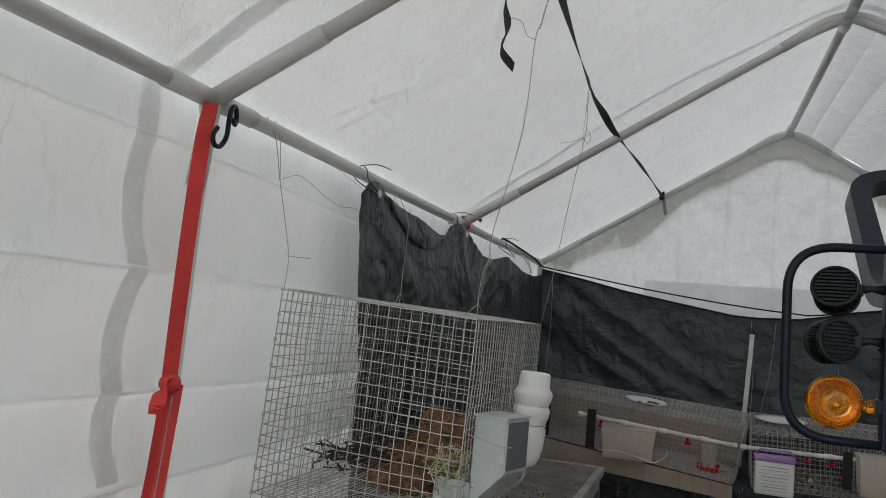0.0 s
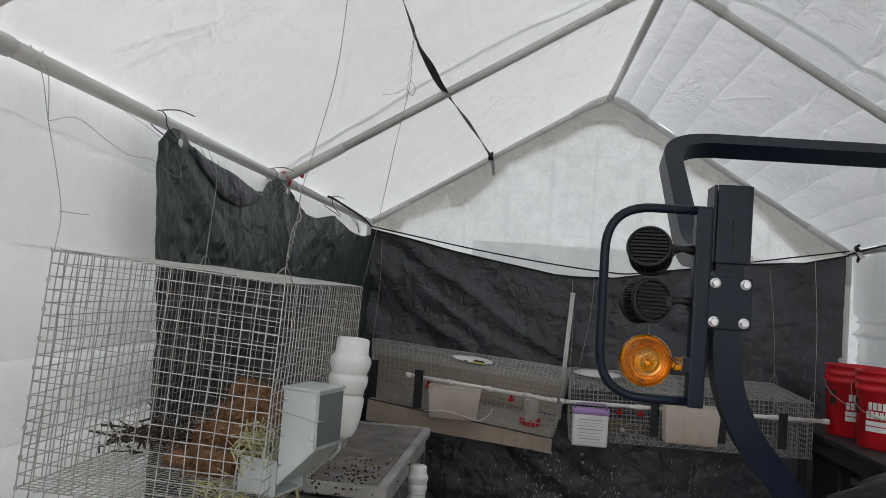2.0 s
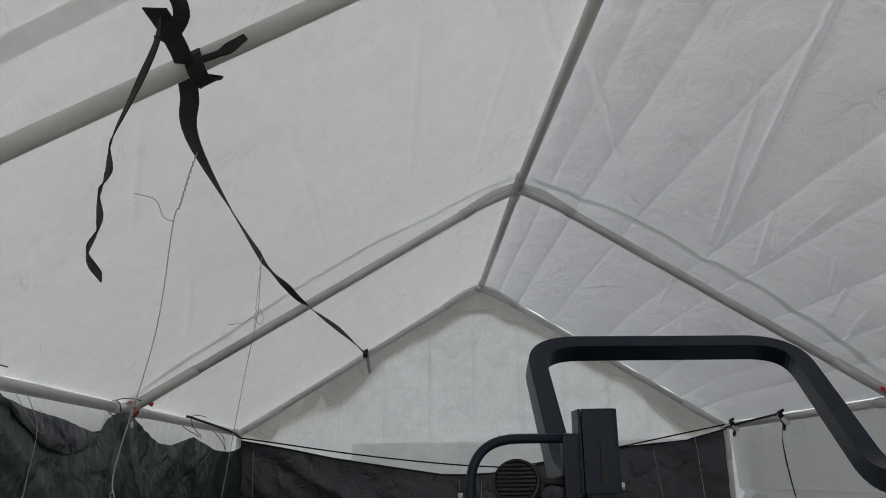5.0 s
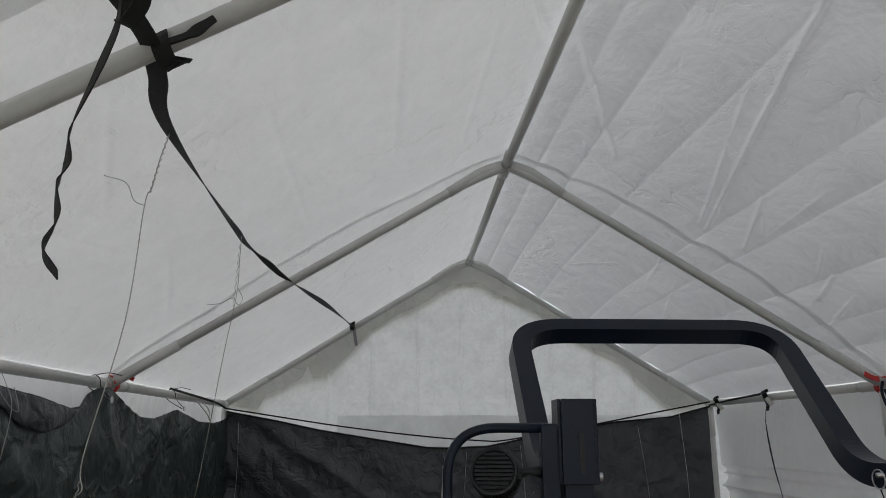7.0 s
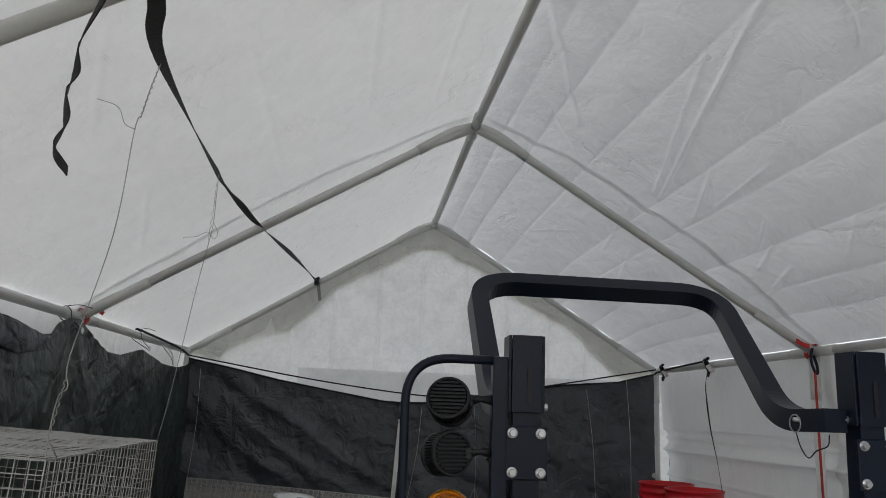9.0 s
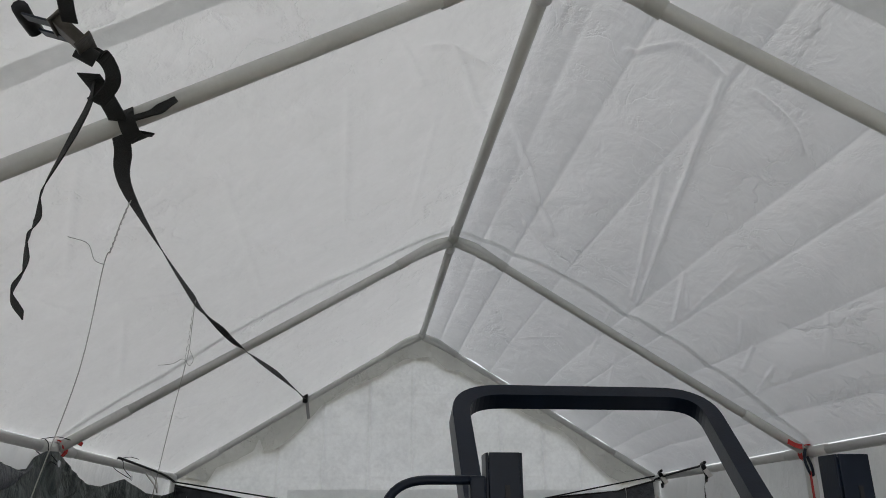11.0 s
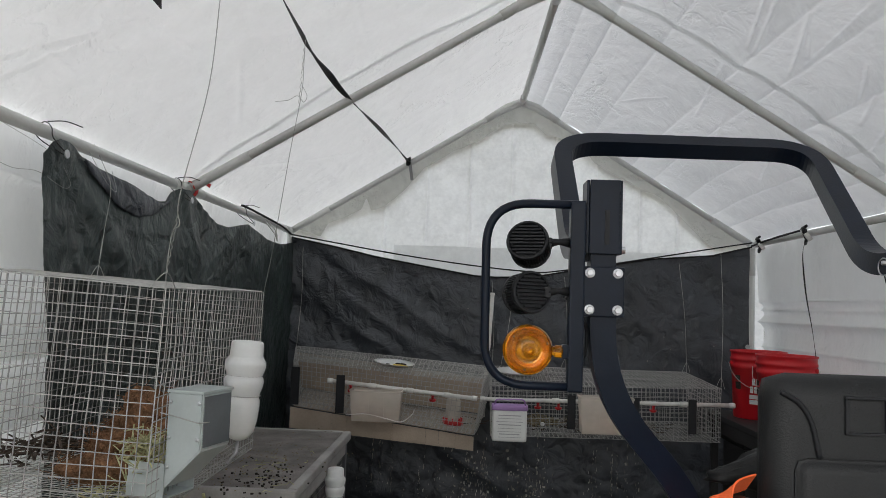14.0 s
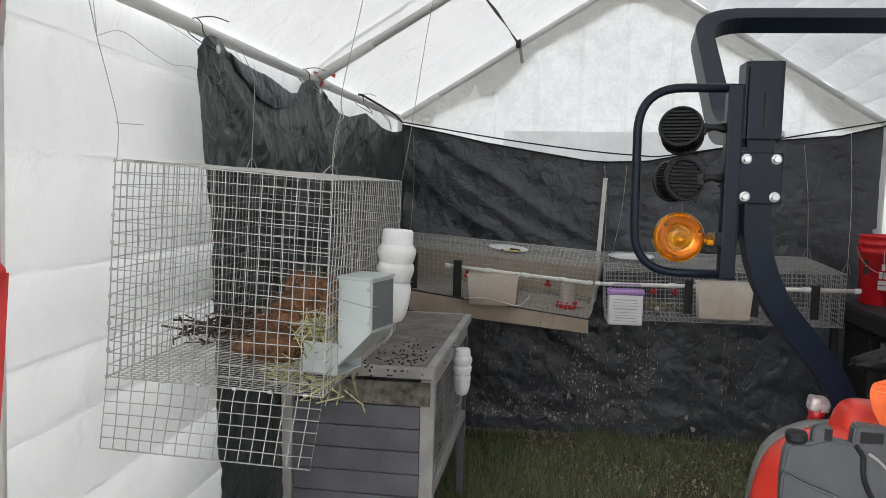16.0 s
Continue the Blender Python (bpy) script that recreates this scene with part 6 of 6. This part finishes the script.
def bucket(x, y, z, face, label):
    t = thing("plastic_bucket", label, "bucket", "red buckets")
    prof = [(0.001, 0.0), (0.128, 0.0), (0.131, 0.004), (0.142, 0.27), (0.146, 0.272), (0.147, 0.29), (0.1435, 0.295), (0.144, 0.315), (0.149, 0.318), (0.149, 0.33), (0.1445, 0.335), (0.146, 0.36), (0.151, 0.362), (0.151, 0.37), (0.143, 0.37), (0.126, 0.01), (0.001, 0.008)]
    part("shell", lathe(prof, 48, pose(x, y, z)), M_BUCKET, t, smooth=True)

    def wrap(a0, zz):
        def m(c):
            h = zz + c.y
            r = 0.1318 + 0.0408 * h + 0.0012 + c.z
            a = radians(face) + a0 + c.x / 0.138
            return Vector((x + r * math.cos(a), y + r * math.sin(a), z + h))
        return m

    def bar(w, z0, z1, a0=0.0, material=M_PRINT):
        bm = bmesh.new()
        n = 10
        g = [[bm.verts.new(wrap(a0, 0)(Vector((w * (i / n - 0.5), zz, d)))) for i in range(n + 1)] for zz, d in ((z0, 0), (z1, 0), (z1, 0.0006), (z0, 0.0006))]
        for i in range(n):
            for j in range(4):
                bm.faces.new((g[j][i], g[j][i + 1], g[(j + 1) % 4][i + 1], g[(j + 1) % 4][i]))
        bmesh.ops.recalc_face_normals(bm, faces=bm.faces)
        part("print_block", bm, material, t)

    # brand words drawn as plain blocks
    for row, n in ((0.188, 6), (0.145, 7)):
        for i in range(n):
            bar(0.0165, row, row + 0.036, (i - (n - 1) / 2) * 0.021 / 0.138)
    bar(0.15, 0.113, 0.135)
    bar(0.15, 0.085, 0.108)
    for word, zz in (("QUALITY", 0.1165), ("LOWEST", 0.0885)):
        letters(word, 0.02, wrap(-0.24, zz - 0.0), t, M_BUCKET).location = (0, 0, 0)
    bar(0.04, 0.16, 0.2, -1.05, M_MUD)
    bar(0.035, 0.21, 0.235, -1.05, M_MUD)
    # bail
    a1 = radians(face)
    path = []
    for i in range(15):
        a = a1 - 1.45 + 2.9 * i / 14
        drop = 0.14 * math.sin(math.pi * i / 14) ** 0.8
        path.append((x + 0.163 * math.cos(a), y + 0.163 * math.sin(a), z + 0.3 - drop))
    part("bail", tube(path, 0.002, 6), M_TIE, t, smooth=True)
    part("bail_grip", tube(path[6:9], 0.007, 8), M_PVC, t, smooth=True)
    for a in (a1 - 1.45, a1 + 1.45):
        part("ear", lathe([(0.012, 0), (0.012, 0.012), (0.008, 0.014)], 12, pose(x + 0.142 * math.cos(a), y + 0.142 * math.sin(a), z + 0.3, 0, 90, math.degrees(a))), M_BUCKET, t)


bucket(1.322, 4.33, 1.056, 262, "red plastic bucket with white print on the table")
bucket(1.335, 3.98, 1.056, 236, "red plastic bucket with wire bail on the table")
t = thing("dark_tote", "dark green-black tote standing on the table", "tote")
part("body", box((1.33, 3.42, 1.056), (1.49, 3.72, 1.13), 0.012), M_BLACKBOX, t)


# ---------------------------------------------------------------- splashes on the back tarp
def splashes():
    rng = random.Random(21)
    bm = bmesh.new()

    def blot(x, z, w, h):
        top = lerp_list(BACK_TOP, x)
        n = 7
        c = []
        for j in range(n):
            a = 2 * math.pi * j / n
            k = rng.uniform(0.55, 1.15)
            xx, zz = x + w * k * math.cos(a), z + h * k * math.sin(a)
            y = back_tarp((xx + 1.505) / 2.995, max(0.0, (zz - 0.01) / top))[1]
            c.append(bm.verts.new((xx, y - 0.003, zz)))
        bm.faces.new(c)

    for _ in range(430):
        x = rng.choice((-1.0, -0.9, -0.85, -0.75, -0.7, -0.62, -0.55, -0.32, -0.1, 0.02)) + rng.gauss(0, 0.09)
        z = abs(rng.gauss(0.0, 0.1)) + 0.09
        r = rng.uniform(0.002, 0.006) * (2.2 if rng.random() < 0.12 else 1)
        blot(x, z, r, r * rng.uniform(0.7, 2.2))
    for _ in range(150):
        # drip trails: a column of broken streaks
        x = rng.choice((-0.95, -0.8, -0.62, -0.45, -0.3, -0.22, -0.18, 0.12, 0.16, 0.5, 0.62, 0.75)) + rng.gauss(0, 0.05)
        z, end = rng.uniform(0.45, 0.86), rng.uniform(0.1, 0.5)
        w = rng.uniform(0.001, 0.0034)
        while z > end:
            h = rng.uniform(0.006, 0.035)
            if rng.random() < 0.6:
                blot(x + rng.gauss(0, 0.002), z - h / 2, w * rng.uniform(0.6, 1.5), h / 2)
            z -= h + rng.uniform(0.004, 0.05)
    for _ in range(110):
        blot(rng.choice((-0.3, -0.2, -0.33, 0.15, 0.0)) + rng.gauss(0, 0.05), rng.gauss(0.48, 0.1), rng.uniform(0.003, 0.011), rng.uniform(0.004, 0.014))
    for x, z in ((0.47, 0.09), (0.42, 0.17), (0.9, 0.16), (-0.46, 0.12), (0.46, 0.1), (-0.2, 0.17), (0.92, 0.15)):
        blot(x, z, 0.014, 0.017)
    for _ in range(40):
        blot(rng.uniform(-1.3, 1.3), rng.uniform(0.9, 1.85), rng.uniform(0.001, 0.004), rng.uniform(0.002, 0.006))
    blot(0.62, 1.62, 0.02, 0.014)
    blot(0.60, 1.605, 0.012, 0.008)
    tagged(part("dried_splash", bm, M_DROP, bpy.data.objects["back_tarp"], "pale dried splashes"), kind="stuff")


splashes()


# ---------------------------------------------------------------- grass
def grass():
    rng = random.Random(33)
    verts, faces = [], []
    for i in range(52000):
        near = rng.random() < 0.8
        x = rng.uniform(-1.45, 1.45) if near else rng.uniform(-1.5, 1.5)
        y = rng.uniform(3.0, 4.93) if near else rng.uniform(-0.5, 3.0)
        d = noise.noise((x * 2.2, y * 2.2, 0.3))
        if rng.random() > 0.55 + 0.9 * d + (0.25 if x < -0.2 else 0.0) and i % 4:
            continue
        h = rng.uniform(0.025, 0.09) * (1.0 + 0.7 * d) * (1.5 if y > 4.8 else 1)
        a, lean = rng.uniform(0, 2 * math.pi), rng.uniform(0.1, 0.9)
        w = rng.uniform(0.0014, 0.0032)
        cx, sx = math.cos(a), math.sin(a)
        k = len(verts)
        ox, oy = cx * lean * h, sx * lean * h
        for f, ww, bend in ((0.0, 1, 0.0), (0.5, 0.8, 0.3), (1.0, 0.1, 1.0)):
            px, py, pz = x + ox * bend, y + oy * bend, h * (f - 0.25 * bend * lean) - 0.004 * (f == 0)
            verts += [(px - sx * w * ww, py + cx * w * ww, pz), (px + sx * w * ww, py - cx * w * ww, pz)]
        faces += [(k, k + 1, k + 3, k + 2), (k + 2, k + 3, k + 5, k + 4)]
    me = bpy.data.meshes.new("grass")
    me.from_pydata(verts, [], faces)
    me.materials.append(M_GRASS)
    tagged(new("grass", me), "short uneven green grass with bare patches", "grass", kind="stuff")
    bm = bmesh.new()
    for _ in range(2100):
        x, y = rng.uniform(-0.6, 1.4), 4.9 - abs(rng.gauss(0, 0.45))
        a = rng.uniform(0, math.pi)
        add_tube(bm, [(x, y, 0.012 + rng.uniform(0, 0.035)), (x + 0.012 * math.cos(a), y + 0.012 * math.sin(a), 0.012 + rng.uniform(0, 0.02))], rng.uniform(0.002, 0.005), square=True)
    tagged(part("ground_litter", bm, M_LITTER), "pale scattered feed husks and droppings on the grass", "litter", kind="stuff")


M_GRASS = island_mat("grass_blade", [(0.07, 0.11, 0.04), (0.12, 0.17, 0.07), (0.2, 0.22, 0.11), (0.3, 0.27, 0.17)])
M_LITTER = island_mat("husk", [(0.34, 0.29, 0.22), (0.13, 0.1, 0.07), (0.24, 0.18, 0.13), (0.44, 0.4, 0.33)])
grass()
